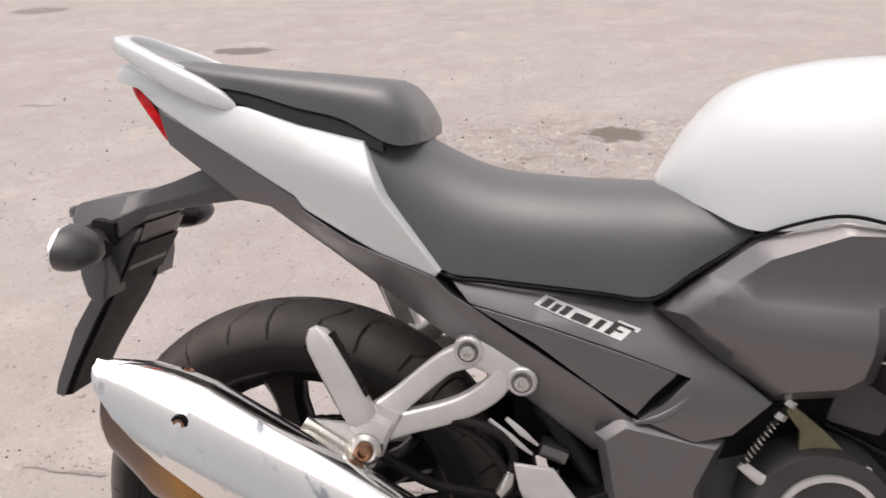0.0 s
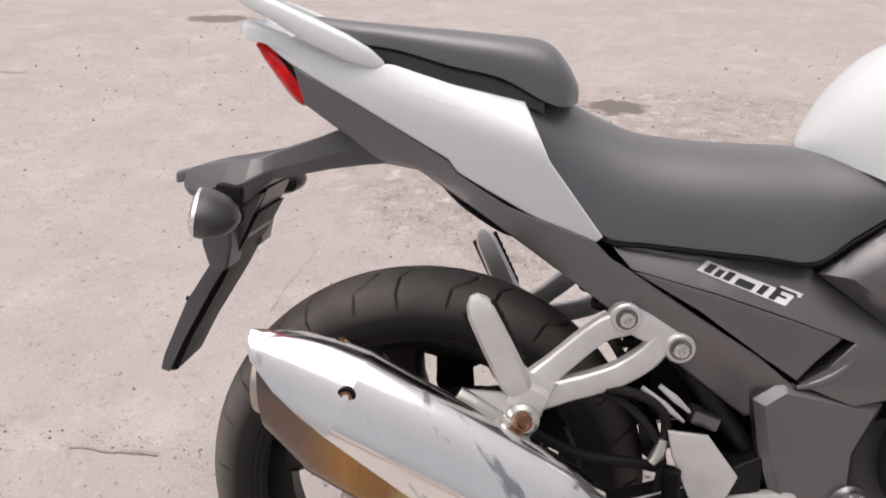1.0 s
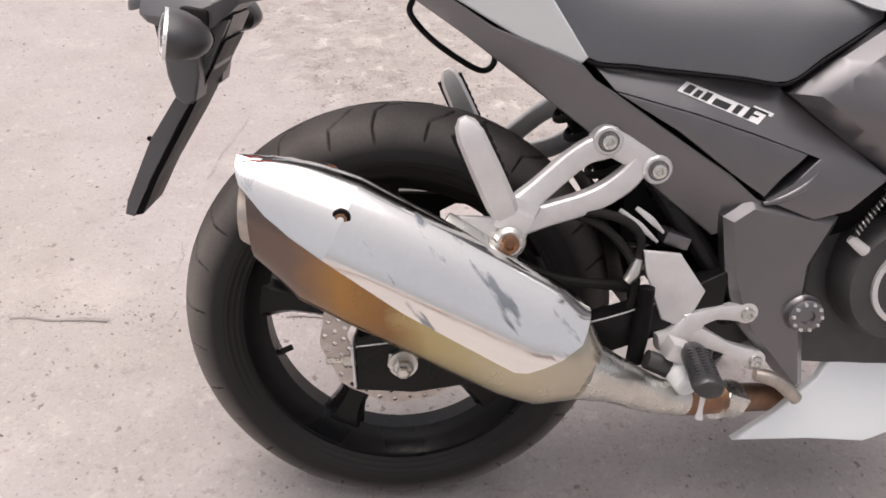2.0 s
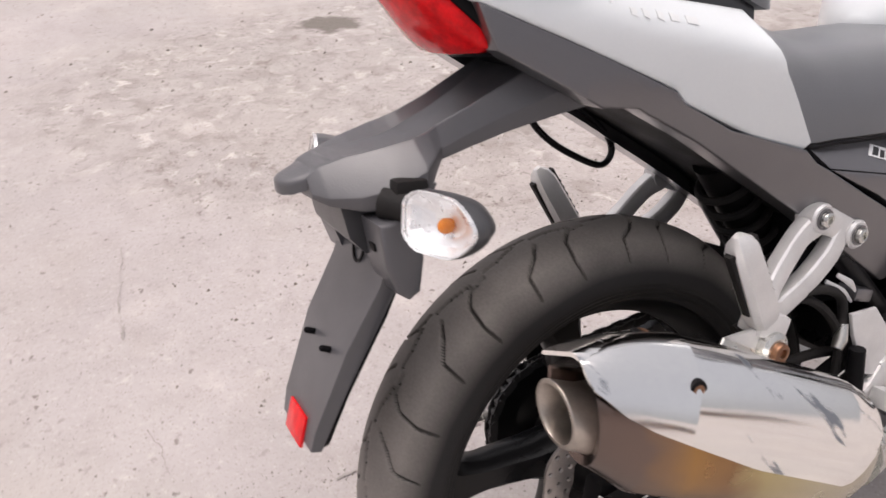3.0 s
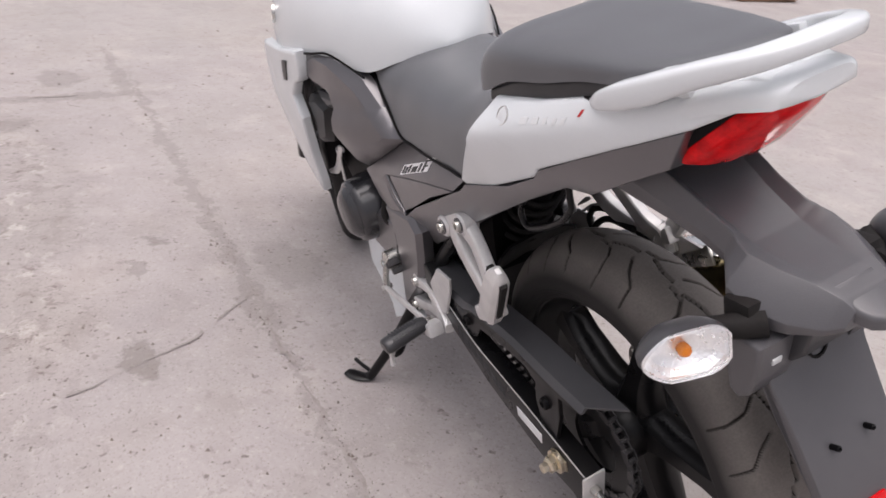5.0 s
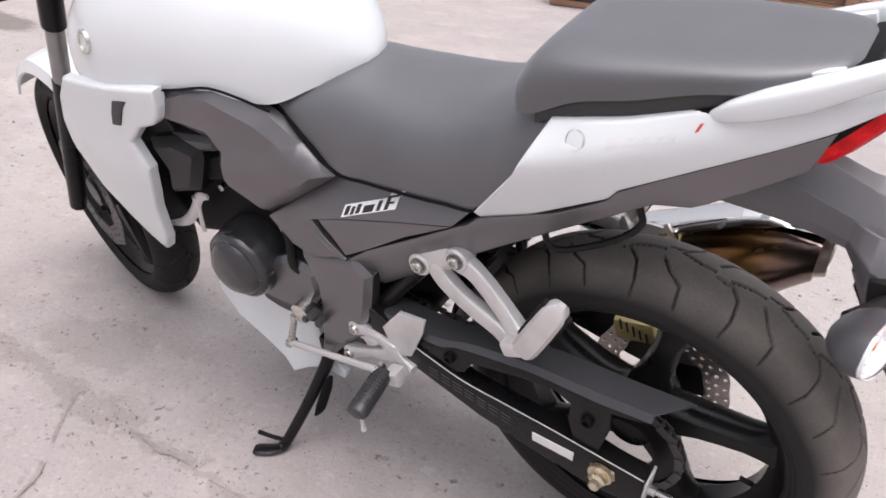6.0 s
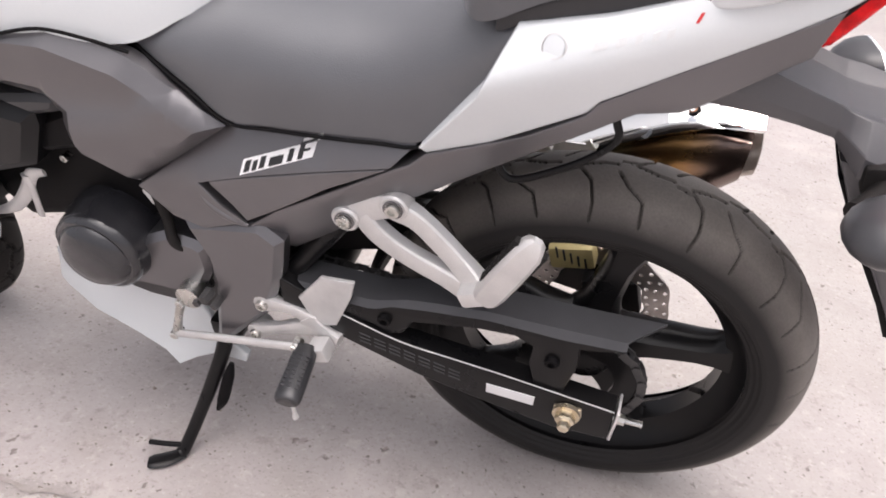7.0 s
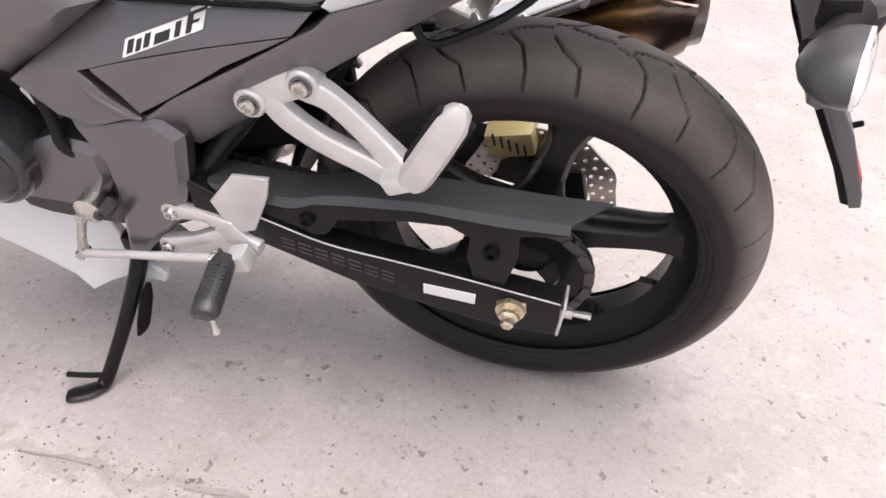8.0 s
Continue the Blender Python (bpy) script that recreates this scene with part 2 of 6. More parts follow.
def concrete():
    m = mat("worn_concrete", (0.395, 0.362, 0.352), (0.33, 0.30, 0.294), 0.85, 0, 2.2, 0.5, 90, rvar=0.08, spec=0.3)
    nt, L = m.node_tree, m.node_tree.links
    tc = nt.nodes["Texture Coordinate"]
    b = nt.nodes["Principled BSDF"]
    col = nt.nodes["Mix"].outputs["Result"]
    warp = nt.nodes.new("ShaderNodeTexNoise")
    warp.inputs["Scale"].default_value, warp.inputs["Detail"].default_value, warp.inputs["Roughness"].default_value = 11, 6, 0.72
    L.new(tc.outputs["Object"], warp.inputs["Vector"])
    shift = nt.nodes.new("ShaderNodeVectorMath")
    shift.operation = "MULTIPLY_ADD"
    L.new(warp.outputs["Color"], shift.inputs[0])
    shift.inputs[1].default_value = (0.22, 0.22, 0)
    L.new(tc.outputs["Object"], shift.inputs[2])

    def tone(fac, amount, colour):
        nonlocal col
        mu = nt.nodes.new("ShaderNodeMath")
        mu.operation = "MULTIPLY"
        L.new(fac, mu.inputs[0])
        mu.inputs[1].default_value = amount
        mx = nt.nodes.new("ShaderNodeMix")
        mx.data_type = "RGBA"
        L.new(mu.outputs[0], mx.inputs["Factor"])
        L.new(col, mx.inputs["A"])
        mx.inputs["B"].default_value = (*colour, 1)
        col = mx.outputs["Result"]

    # mottling, grit and pale scuffs
    for sc, lo, hi, amount, colour in ((0.35, 0.42, 0.62, 0.4, (0.385, 0.375, 0.345)), (0.9, 0.5, 0.7, 0.35, (0.44, 0.39, 0.345)), (0.7, 0.45, 0.7, 0.3, (0.33, 0.30, 0.28)), (9, 0.5, 0.75, 0.4, (0.29, 0.255, 0.24)), (3.5, 0.55, 0.7, 0.35, (0.52, 0.475, 0.45)), (38, 0.6, 0.70, 0.5, (0.22, 0.19, 0.175)), (17, 0.63, 0.72, 0.45, (0.24, 0.21, 0.195)), (5.5, 0.52, 0.72, 0.4, (0.31, 0.275, 0.255)), (24, 0.6, 0.75, 0.35, (0.56, 0.52, 0.49)), (170, 0.56, 0.70, 0.5, (0.22, 0.19, 0.175)), (110, 0.58, 0.72, 0.35, (0.56, 0.52, 0.49))):
        n = nt.nodes.new("ShaderNodeTexNoise")
        n.inputs["Scale"].default_value, n.inputs["Detail"].default_value, n.inputs["Roughness"].default_value = sc, 4, 0.6
        L.new(tc.outputs["Object"], n.inputs["Vector"])
        mr = nt.nodes.new("ShaderNodeMapRange")
        mr.inputs["From Min"].default_value, mr.inputs["From Max"].default_value = lo, hi
        L.new(n.outputs["Fac"], mr.inputs["Value"])
        tone(mr.outputs[0], amount, colour)
    # pits and chips, thick in some stretches and rare in others
    far = nt.nodes.new("ShaderNodeTexNoise")
    far.inputs["Scale"].default_value, far.inputs["Detail"].default_value = 1.1, 3
    L.new(tc.outputs["Object"], far.inputs["Vector"])
    # a coarser, worn stretch beside the machine
    zone = nt.nodes.new("ShaderNodeMapping")
    zone.vector_type = "TEXTURE"
    zone.inputs["Location"].default_value = (1.4, 2.05, 0)
    zone.inputs["Rotation"].default_value = (0, 0, radians(-12))
    zone.inputs["Scale"].default_value = (2.0, 1.15, 1)
    L.new(shift.outputs[0], zone.inputs["Vector"])
    zl = nt.nodes.new("ShaderNodeVectorMath")
    zl.operation = "LENGTH"
    L.new(zone.outputs[0], zl.inputs[0])
    zm = nt.nodes.new("ShaderNodeMapRange")
    zm.inputs["From Min"].default_value, zm.inputs["From Max"].default_value = 1.06, 0.9
    L.new(zl.outputs["Value"], zm.inputs["Value"])
    tone(zm.outputs[0], 0.22, (0.30, 0.265, 0.245))
    for sc, lo, hi, amount, colour in ((8, 0.5, 0.64, 0.65, (0.235, 0.205, 0.188)), (19, 0.56, 0.66, 0.75, (0.19, 0.16, 0.145)), (12, 0.56, 0.68, 0.7, (0.56, 0.52, 0.49))):
        n = nt.nodes.new("ShaderNodeTexNoise")
        n.inputs["Scale"].default_value, n.inputs["Detail"].default_value, n.inputs["Roughness"].default_value = sc, 5, 0.65
        L.new(shift.outputs[0], n.inputs["Vector"])
        mr = nt.nodes.new("ShaderNodeMapRange")
        mr.inputs["From Min"].default_value, mr.inputs["From Max"].default_value = lo, hi
        L.new(n.outputs["Fac"], mr.inputs["Value"])
        inside = nt.nodes.new("ShaderNodeMath")
        inside.operation = "MULTIPLY"
        L.new(mr.outputs[0], inside.inputs[0])
        L.new(zm.outputs[0], inside.inputs[1])
        tone(inside.outputs[0], amount, colour)
    spot = nt.nodes.new("ShaderNodeMapRange")
    spot.inputs["From Min"].default_value, spot.inputs["From Max"].default_value = 0.35, 0.7
    L.new(far.outputs["Fac"], spot.inputs["Value"])
    both = nt.nodes.new("ShaderNodeMath")
    both.operation = "MULTIPLY"
    L.new(zm.outputs[0], both.inputs[0])
    L.new(spot.outputs[0], both.inputs[1])
    much = nt.nodes.new("ShaderNodeMapRange")
    much.inputs["To Min"].default_value, much.inputs["To Max"].default_value = 0.05, 0.55
    L.new(both.outputs[0], much.inputs["Value"])
    pit_sum = None
    for sc, amount in ((46, 0.7), (95, 0.75), (200, 0.7)):
        vo = nt.nodes.new("ShaderNodeTexVoronoi")
        vo.inputs["Scale"].default_value = sc
        jog = nt.nodes.new("ShaderNodeVectorMath")
        jog.operation = "MULTIPLY_ADD"
        wn2 = nt.nodes.new("ShaderNodeTexNoise")
        wn2.inputs["Scale"].default_value = sc * 2.2
        L.new(tc.outputs["Object"], wn2.inputs["Vector"])
        L.new(wn2.outputs["Color"], jog.inputs[0])
        jog.inputs[1].default_value = (0.9 / sc, 1.3 / sc, 0)
        L.new(tc.outputs["Object"], jog.inputs[2])
        L.new(jog.outputs[0], vo.inputs["Vector"])
        pick = nt.nodes.new("ShaderNodeSeparateColor")
        L.new(vo.outputs["Color"], pick.inputs[0])
        some = nt.nodes.new("ShaderNodeMath")
        some.operation = "LESS_THAN"
        L.new(pick.outputs[0], some.inputs[0])
        L.new(much.outputs[0], some.inputs[1])
        size = nt.nodes.new("ShaderNodeMapRange")
        size.inputs["From Min"].default_value, size.inputs["From Max"].default_value = 0.30, 0.16
        L.new(vo.outputs["Distance"], size.inputs["Value"])
        fac = nt.nodes.new("ShaderNodeMath")
        fac.operation = "MULTIPLY"
        L.new(some.outputs[0], fac.inputs[0])
        L.new(size.outputs[0], fac.inputs[1])
        tone(fac.outputs[0], amount, (0.15, 0.125, 0.11))
        if pit_sum is None:
            pit_sum = fac.outputs[0]
        else:
            mxm = nt.nodes.new("ShaderNodeMath")
            mxm.operation = "MAXIMUM"
            L.new(pit_sum, mxm.inputs[0])
            L.new(fac.outputs[0], mxm.inputs[1])
            pit_sum = mxm.outputs[0]
    hole = nt.nodes.new("ShaderNodeBump")
    hole.invert = True
    hole.inputs["Strength"].default_value, hole.inputs["Distance"].default_value = 0.6, 0.004
    L.new(pit_sum, hole.inputs["Height"])
    L.new(nt.nodes["Bump"].outputs[0], hole.inputs["Normal"])
    L.new(hole.outputs[0], b.inputs["Normal"])
    for x, y, rx, ry, deep in STAINS:
        mp = nt.nodes.new("ShaderNodeMapping")
        mp.vector_type = "TEXTURE"
        mp.inputs["Location"].default_value = (x + 0.11, y + 0.11, 0)
        mp.inputs["Scale"].default_value = (rx, ry, 1)
        L.new(shift.outputs[0], mp.inputs["Vector"])
        ln = nt.nodes.new("ShaderNodeVectorMath")
        ln.operation = "LENGTH"
        L.new(mp.outputs[0], ln.inputs[0])
        mr = nt.nodes.new("ShaderNodeMapRange")
        mr.interpolation_type = "SMOOTHSTEP"
        mr.inputs["From Min"].default_value, mr.inputs["From Max"].default_value = 1.15, 0.75
        L.new(ln.outputs["Value"], mr.inputs["Value"])
        tone(mr.outputs[0], deep, (0.12, 0.105, 0.09))
    L.new(col, b.inputs["Base Color"])
    return m


CONCRETE = concrete()


# ---- mesh helpers ----
def part(name, bm, material, parent, label="", sharp=38):
    """Links a bmesh as one mesh object under a thing or a part."""
    bmesh.ops.recalc_face_normals(bm, faces=bm.faces)
    me = bpy.data.meshes.new(name)
    bm.to_mesh(me)
    bm.free()
    me.materials.append(material)
    for p in me.polygons:
        p.use_smooth = True
    me.set_sharp_from_angle(angle=radians(sharp))
    ob = new(name, me)
    ob.parent = parent
    if label:
        tagged(ob, label)
    return ob


def curve(keys, x):
    """Smooth value at x through (x, value) keys."""
    if x <= keys[0][0]:
        return keys[0][1]
    for (a, va), (b, vb) in zip(keys, keys[1:]):
        if x <= b:
            return va + (vb - va) * (x - a) / (b - a)
    return keys[-1][1]


def glide(pts, n=6, closed=False):
    """Catmull-Rom points through the given ones."""
    p = [Vector(q) for q in pts]
    out, m = [], len(p)
    for i in range(m if closed else m - 1):
        a, b = p[i], p[(i + 1) % m]
        z = p[i - 1] if (i or closed) else a * 2 - b
        c = p[(i + 2) % m] if (i + 2 < m or closed) else b * 2 - a
        for k in range(n):
            t = k / n
            out.append(0.5 * (2 * a + (b - z) * t + (2 * z - 5 * a + 4 * b - c) * t * t + (3 * a - z - 3 * b + c) * t ** 3))
    if not closed:
        out.append(p[-1])
    return out


def skin(bm, rings, cap=True, closed=False):
    """Faces between rings of equally many points."""
    vs = [[bm.verts.new(q) for q in r] for r in rings]
    n = len(vs[0])
    pairs = list(zip(vs, vs[1:])) + ([(vs[-1], vs[0])] if closed else [])
    for a, b in pairs:
        for i in range(n):
            bm.faces.new((a[i], a[(i + 1) % n], b[(i + 1) % n], b[i]))
    if cap and not closed:
        bm.faces.new(vs[0])
        bm.faces.new(vs[-1])
    return bm


def tube(bm, pts, r, seg=10, smooth=6, flat=1.0, side=None, closed=False, sq=1.0):
    """A bar along points; r may be a list, one for each given point; flat squeezes it along side; sq below 1 squares the section."""
    path = glide(pts, smooth, closed) if smooth else [Vector(q) for q in pts]
    radii = r if isinstance(r, (list, tuple)) else [r] * len(pts)
    rings, up = [], Vector(side) if side else None
    for i, q in enumerate(path):
        a = path[i - 1] if (i or closed) else q
        b = path[(i + 1) % len(path)] if (i + 1 < len(path) or closed) else q
        d = (b - a).normalized()
        if up is None:
            up = d.orthogonal()
        u = (up - d * up.dot(d)).normalized()
        if side is None:
            up = u
        v = d.cross(u)
        rr = curve([(k, x) for k, x in enumerate(radii)], i / max(smooth, 1))
        ring = []
        for k in range(seg):
            c, s = math.cos(2 * math.pi * (k + 0.5) / seg), math.sin(2 * math.pi * (k + 0.5) / seg)
            ring.append(q + (u * math.copysign(abs(c) ** sq, c) * flat + v * math.copysign(abs(s) ** sq, s)) * rr)
        rings.append(ring)
    return skin(bm, rings, True, closed)


def lathe(bm, profile, at=(0, 0, 0), axis="Y", seg=32, m=None):
    """Turns (radius, height) round an axis through the point at."""
    turn = {"Y": Matrix.Rotation(-math.pi / 2, 4, "X"), "X": Matrix.Rotation(math.pi / 2, 4, "Y"), "Z": Matrix()}[axis] if m is None else m
    M = Matrix.Translation(at) @ turn
    rings = [[M @ Vector((r * math.cos(2 * math.pi * k / seg), r * math.sin(2 * math.pi * k / seg), h)) for k in range(seg)] for r, h in profile]
    return skin(bm, rings)


def align(d):
    """The turn that lays +z along d."""
    return Vector(d).to_track_quat("Z", "Y").to_matrix().to_4x4()


def hoop(bm, at, axis, r, w, h, seg=32):
    """A flat ring of breadth w and height h round an axis."""
    M = Matrix.Translation(at) @ align(axis)
    rings = [[M @ Vector((q * math.cos(f), q * math.sin(f), z)) for q, z in ((r, -h), (r, h), (r + w, h), (r + w, -h))] for f in (2 * math.pi * k / seg for k in range(seg))]
    return skin(bm, rings, False, True)


def box(bm, at, size, rot=(0, 0, 0), bevel=0.003):
    M = pose(*at, *rot) @ Matrix.Diagonal((*size, 1))
    g = bmesh.ops.create_cube(bm, size=1.0, matrix=M)
    if bevel:
        es = list({e for v in g["verts"] for e in v.link_edges})
        bmesh.ops.bevel(bm, geom=es, offset=bevel, segments=2, profile=0.6, affect="EDGES", clamp_overlap=True)
    return bm


def slab(poly, y_in, y_out, side=1, bevel=0.004, shape=None, step=0.035, bm=None, segs=3):
    """A plate with an (x, z) outline between two depths; shape(x, z) shifts its outer face sideways."""
    own = bmesh.new()
    a = [own.verts.new((x, y_in, z)) for x, z in poly]
    b = [own.verts.new((x, y_out, z)) for x, z in poly]
    own.faces.new(a)
    top = own.faces.new(b)
    n = len(poly)
    for i in range(n):
        own.faces.new((a[i], a[(i + 1) % n], b[(i + 1) % n], b[i]))
    bmesh.ops.recalc_face_normals(own, faces=own.faces)
    if bevel:
        bmesh.ops.bevel(own, geom=list(top.edges), offset=bevel, segments=segs, profile=0.6, affect="EDGES", clamp_overlap=True)
    if shape:
        for axis in (0, 2):
            vals = [v.co[axis] for v in own.verts]
            lo, hi = min(vals), max(vals)
            k = int((hi - lo) / step)
            for j in range(1, k + 1):
                co, no = Vector((0, 0, 0)), Vector((0, 0, 0))
                co[axis], no[axis] = lo + (hi - lo) * j / (k + 1), 1
                bmesh.ops.bisect_plane(own, geom=own.verts[:] + own.edges[:] + own.faces[:], plane_co=co, plane_no=no)
        for v in own.verts:
            v.co.y += shape(v.co.x, v.co.z)
    if side < 0:
        for v in own.verts:
            v.co.y = -v.co.y
    if bm is not None:
        me = bpy.data.meshes.new("tmp")
        own.to_mesh(me)
        bm.from_mesh(me)
        bpy.data.meshes.remove(me)
        own.free()
        return bm
    return own


def bolt(parent, at, side, r=0.011, material=None, axis=None, name="bolt"):
    """A dished button-head bolt with a socket, its head turned to the side."""
    b = bmesh.new()
    m = align(axis if axis else (0, side, 0))
    lathe(b, [(0.0005, -0.008), (r, -0.008), (r, 0.002), (r * 0.92, 0.0045), (r * 0.62, 0.0055), (r * 0.5, 0.005), (r * 0.45, 0.001), (0.0005, 0.001)], at, seg=18, m=m)
    return part(name, b, material or STEEL, parent)


def arch(x, w, zb, zt, n=2.6, seg=24, y0=0.0):
    """One station of a saddle-like body: a rounded arch from edge to edge and a flat floor."""
    ring = []
    for k in range(seg + 1):
        f = math.pi * k / seg
        c, s = math.cos(f), math.sin(f)
        ring.append(Vector((x, y0 + w * math.copysign(abs(c) ** (2 / n), c), zb + (zt - zb) * abs(s) ** (2 / n))))
    for k in range(1, 6):
        ring.append(Vector((x, y0 - w + 2 * w * k / 6, zb - 0.004 + 0.003 * abs(k - 3) / 3)))
    return ring


def stations(keys, n=28, power=2.6):
    """Arches at even steps through keys of x, half width, bottom and top."""
    path = glide([(k[0], k[1], k[2]) for k in keys], max(2, n // len(keys)))
    tops = glide([(k[0], k[3], 0) for k in keys], max(2, n // len(keys)))
    return [arch(p.x, max(p.y, 0.004), p.z, max(q.y, p.z + 0.004), power) for p, q in zip(path, tops)]


# ---- ground ----
def ground():
    bm = bmesh.new()
    xs = sorted(set([-900, -300, -100, -40, -15, -8, 8, 15, 40, 100, 300, 900] + [round(-5 + 0.1 * k, 3) for k in range(101)]))
    grid = [[bm.verts.new((x, y, 0)) for y in xs] for x in xs]
    for i in range(len(xs) - 1):
        for j in range(len(xs) - 1):
            bm.faces.new((grid[i][j], grid[i + 1][j], grid[i + 1][j + 1], grid[i][j + 1]))
    for v in bm.verts:
        if abs(v.co.x) < 6 and abs(v.co.y) < 6:
            v.co.z = -0.004 * abs(noise.noise(v.co * 1.7)) - 0.001
    ob = part("ground", bm, CONCRETE, None)
    return tagged(ob, "worn pinkish grey concrete yard with oil marks and grit", "ground", kind="structure")


ground()


def crack(points, width, seed):
    """A dirt-filled joint or crack: a ragged strip that wanders, swells and thins out."""
    rnd = random.Random(seed)
    path = glide([(x, y, 0) for x, y in points], 70)
    bm = bmesh.new()
    last = None
    for i, q in enumerate(path):
        a, b = path[max(i - 1, 0)], path[min(i + 1, len(path) - 1)]
        d = (b - a).normalized()
        s = Vector((-d.y, d.x, 0))
        far = q * 3.1 + Vector((seed * 7.3, 0, 0))
        q = q + s * (0.016 * noise.noise(far) + 0.009 * noise.noise(q * 17) + 0.004 * noise.noise(q * 60))
        swell = 0.55 + 1.5 * noise.noise(q * 6 + Vector((0, 0, 3.1 * seed)))
        w = width * max(0.12, swell) * rnd.uniform(0.6, 1.3) * min(1.0, 0.15 + i / 30, 0.15 + (len(path) - 1 - i) / 30)
        if noise.noise(q * 9 + Vector((0, 0, 5.7 * seed))) < -0.06:  # filled up and trodden level here
            last = None
            continue
        pair = [bm.verts.new(q + s * w + Vector((0, 0, 0.0012))), bm.verts.new(q - s * w * rnd.uniform(0.5, 1.0) + Vector((0, 0, 0.0012)))]
        if last:
            bm.faces.new((last[0], last[1], pair[1], pair[0]))
        last = pair
    ob = part("crack", bm, CRACK, None)
    tagged(ob, "dirt-filled crack in the concrete yard", "crack", "cracks in the concrete", "structure")


CRACK = mat("crack_dirt", (0.255, 0.229, 0.215), (0.345, 0.314, 0.30), 0.95, 0, 40, 0.3, 200, spec=0.2)
for k, (pts, w) in enumerate((
        ([(-2.0, 0.41), (-0.94, 0.397), (-0.6, 0.392), (-0.2, 0.40), (0.4, 0.408), (0.98, 0.409), (1.38, 0.405), (2.0, 0.416), (2.9, 0.43), (3.4, 0.48), (5, 0.52)], 0.0050),
        ([(1.04, 0.42), (0.95, 0.53), (0.89, 0.60), (0.85, 0.70), (0.79, 0.84), (0.76, 0.95)], 0.0034),
        ([(2.89, 0.44), (2.91, 0.73), (2.924, 1.06), (2.95, 1.5)], 0.0036),
        ([(-0.46, 1.36), (-0.472, 1.2), (-0.50, 1.03), (-0.51, 0.87), (-0.505, 0.73), (-0.49, 0.60), (-0.46, 0.45)], 0.0024))):
    crack(pts, w, k)


def grit():
    """Loose grit and small stones scattered over the yard."""
    rnd = random.Random(4)
    verts, faces = [], []
    for k in range(9700):
        x, y = rnd.uniform(-2.6, 4.2), rnd.uniform(-2.0, 4.4)
        if k > 9000:  # crumbs along the worn joint
            x, y = rnd.uniform(-1.2, 1.6), 0.40 + rnd.gauss(0.012, 0.022)
        elif k > 6000:
            x, y = rnd.gauss(0.9, 0.8), rnd.gauss(1.5, 0.5)
        s = rnd.uniform(0.0008, 0.0022) if rnd.random() < 0.93 else rnd.uniform(0.0025, 0.0055)
        if math.hypot(x, y) > 2.2:
            s *= 1.6
        i = len(verts)
        for dx, dy, dz in ((1, 0, 0), (-0.3, 0.9, 0), (-0.8, -0.6, 0), (0.1, 0.1, 0.9)):
            verts.append((x + s * dx * rnd.uniform(0.7, 1.5), y + s * dy * rnd.uniform(0.7, 1.5), -0.002 + (s + 0.002) * dz))
        faces += [(i, i + 1, i + 3), (i + 1, i + 2, i + 3), (i + 2, i, i + 3)]
    me = bpy.data.meshes.new("grit")
    me.from_pydata(verts, [], faces)
    me.materials.append(GRIT)
    tagged(new("grit", me), "scattered dark grit and pebbles on the concrete", "grit", kind="stuff")


GRIT = mat("grit_stone", (0.16, 0.13, 0.115), (0.34, 0.3, 0.27), 0.9, 0, 3, 0, 60)
grit()

# ---- the motorcycle, leaning on its side stand ----
LEAN = 14.6
bike = new("motorcycle")
bike.matrix_world = pose(0, 0, 0, -LEAN, 0, 0)
tagged(bike, "white and grey naked motorcycle leaning on its side stand", "motorcycle")

HALF = [(-0.25, 0.04), (-0.2, 0.062), (-0.15, 0.083), (-0.06, 0.106), (0.05, 0.128), (0.12, 0.134), (0.21, 0.142), (0.35, 0.146), (0.46, 0.15), (0.6, 0.155)]


def over(d, soft=0.012):
    """What of a difference is above nought, with a rounded corner."""
    return 0.5 * (d + math.sqrt(d * d + soft * soft))


def tail_y(x, z):
    """How far the tail's side stands from the middle: a crease with a ledge above it."""
    c = curve([(-0.25, 0.935), (-0.2, 0.915), (0.14, 0.812), (0.25, 0.76)], x)
    flare = curve([(-0.25, 0.0), (-0.2, 0.0), (-0.12, 0.010), (-0.05, 0.013), (0.05, 0.025), (0.14, 0.036)], x)
    return curve(HALF, x) + flare - curve([(-0.05, 0.55), (0.12, 1.1)], x) * over(z - c) - curve([(-0.1, 0.17), (0.05, 0.34), (0.2, 0.43)], x) * over(c - z)


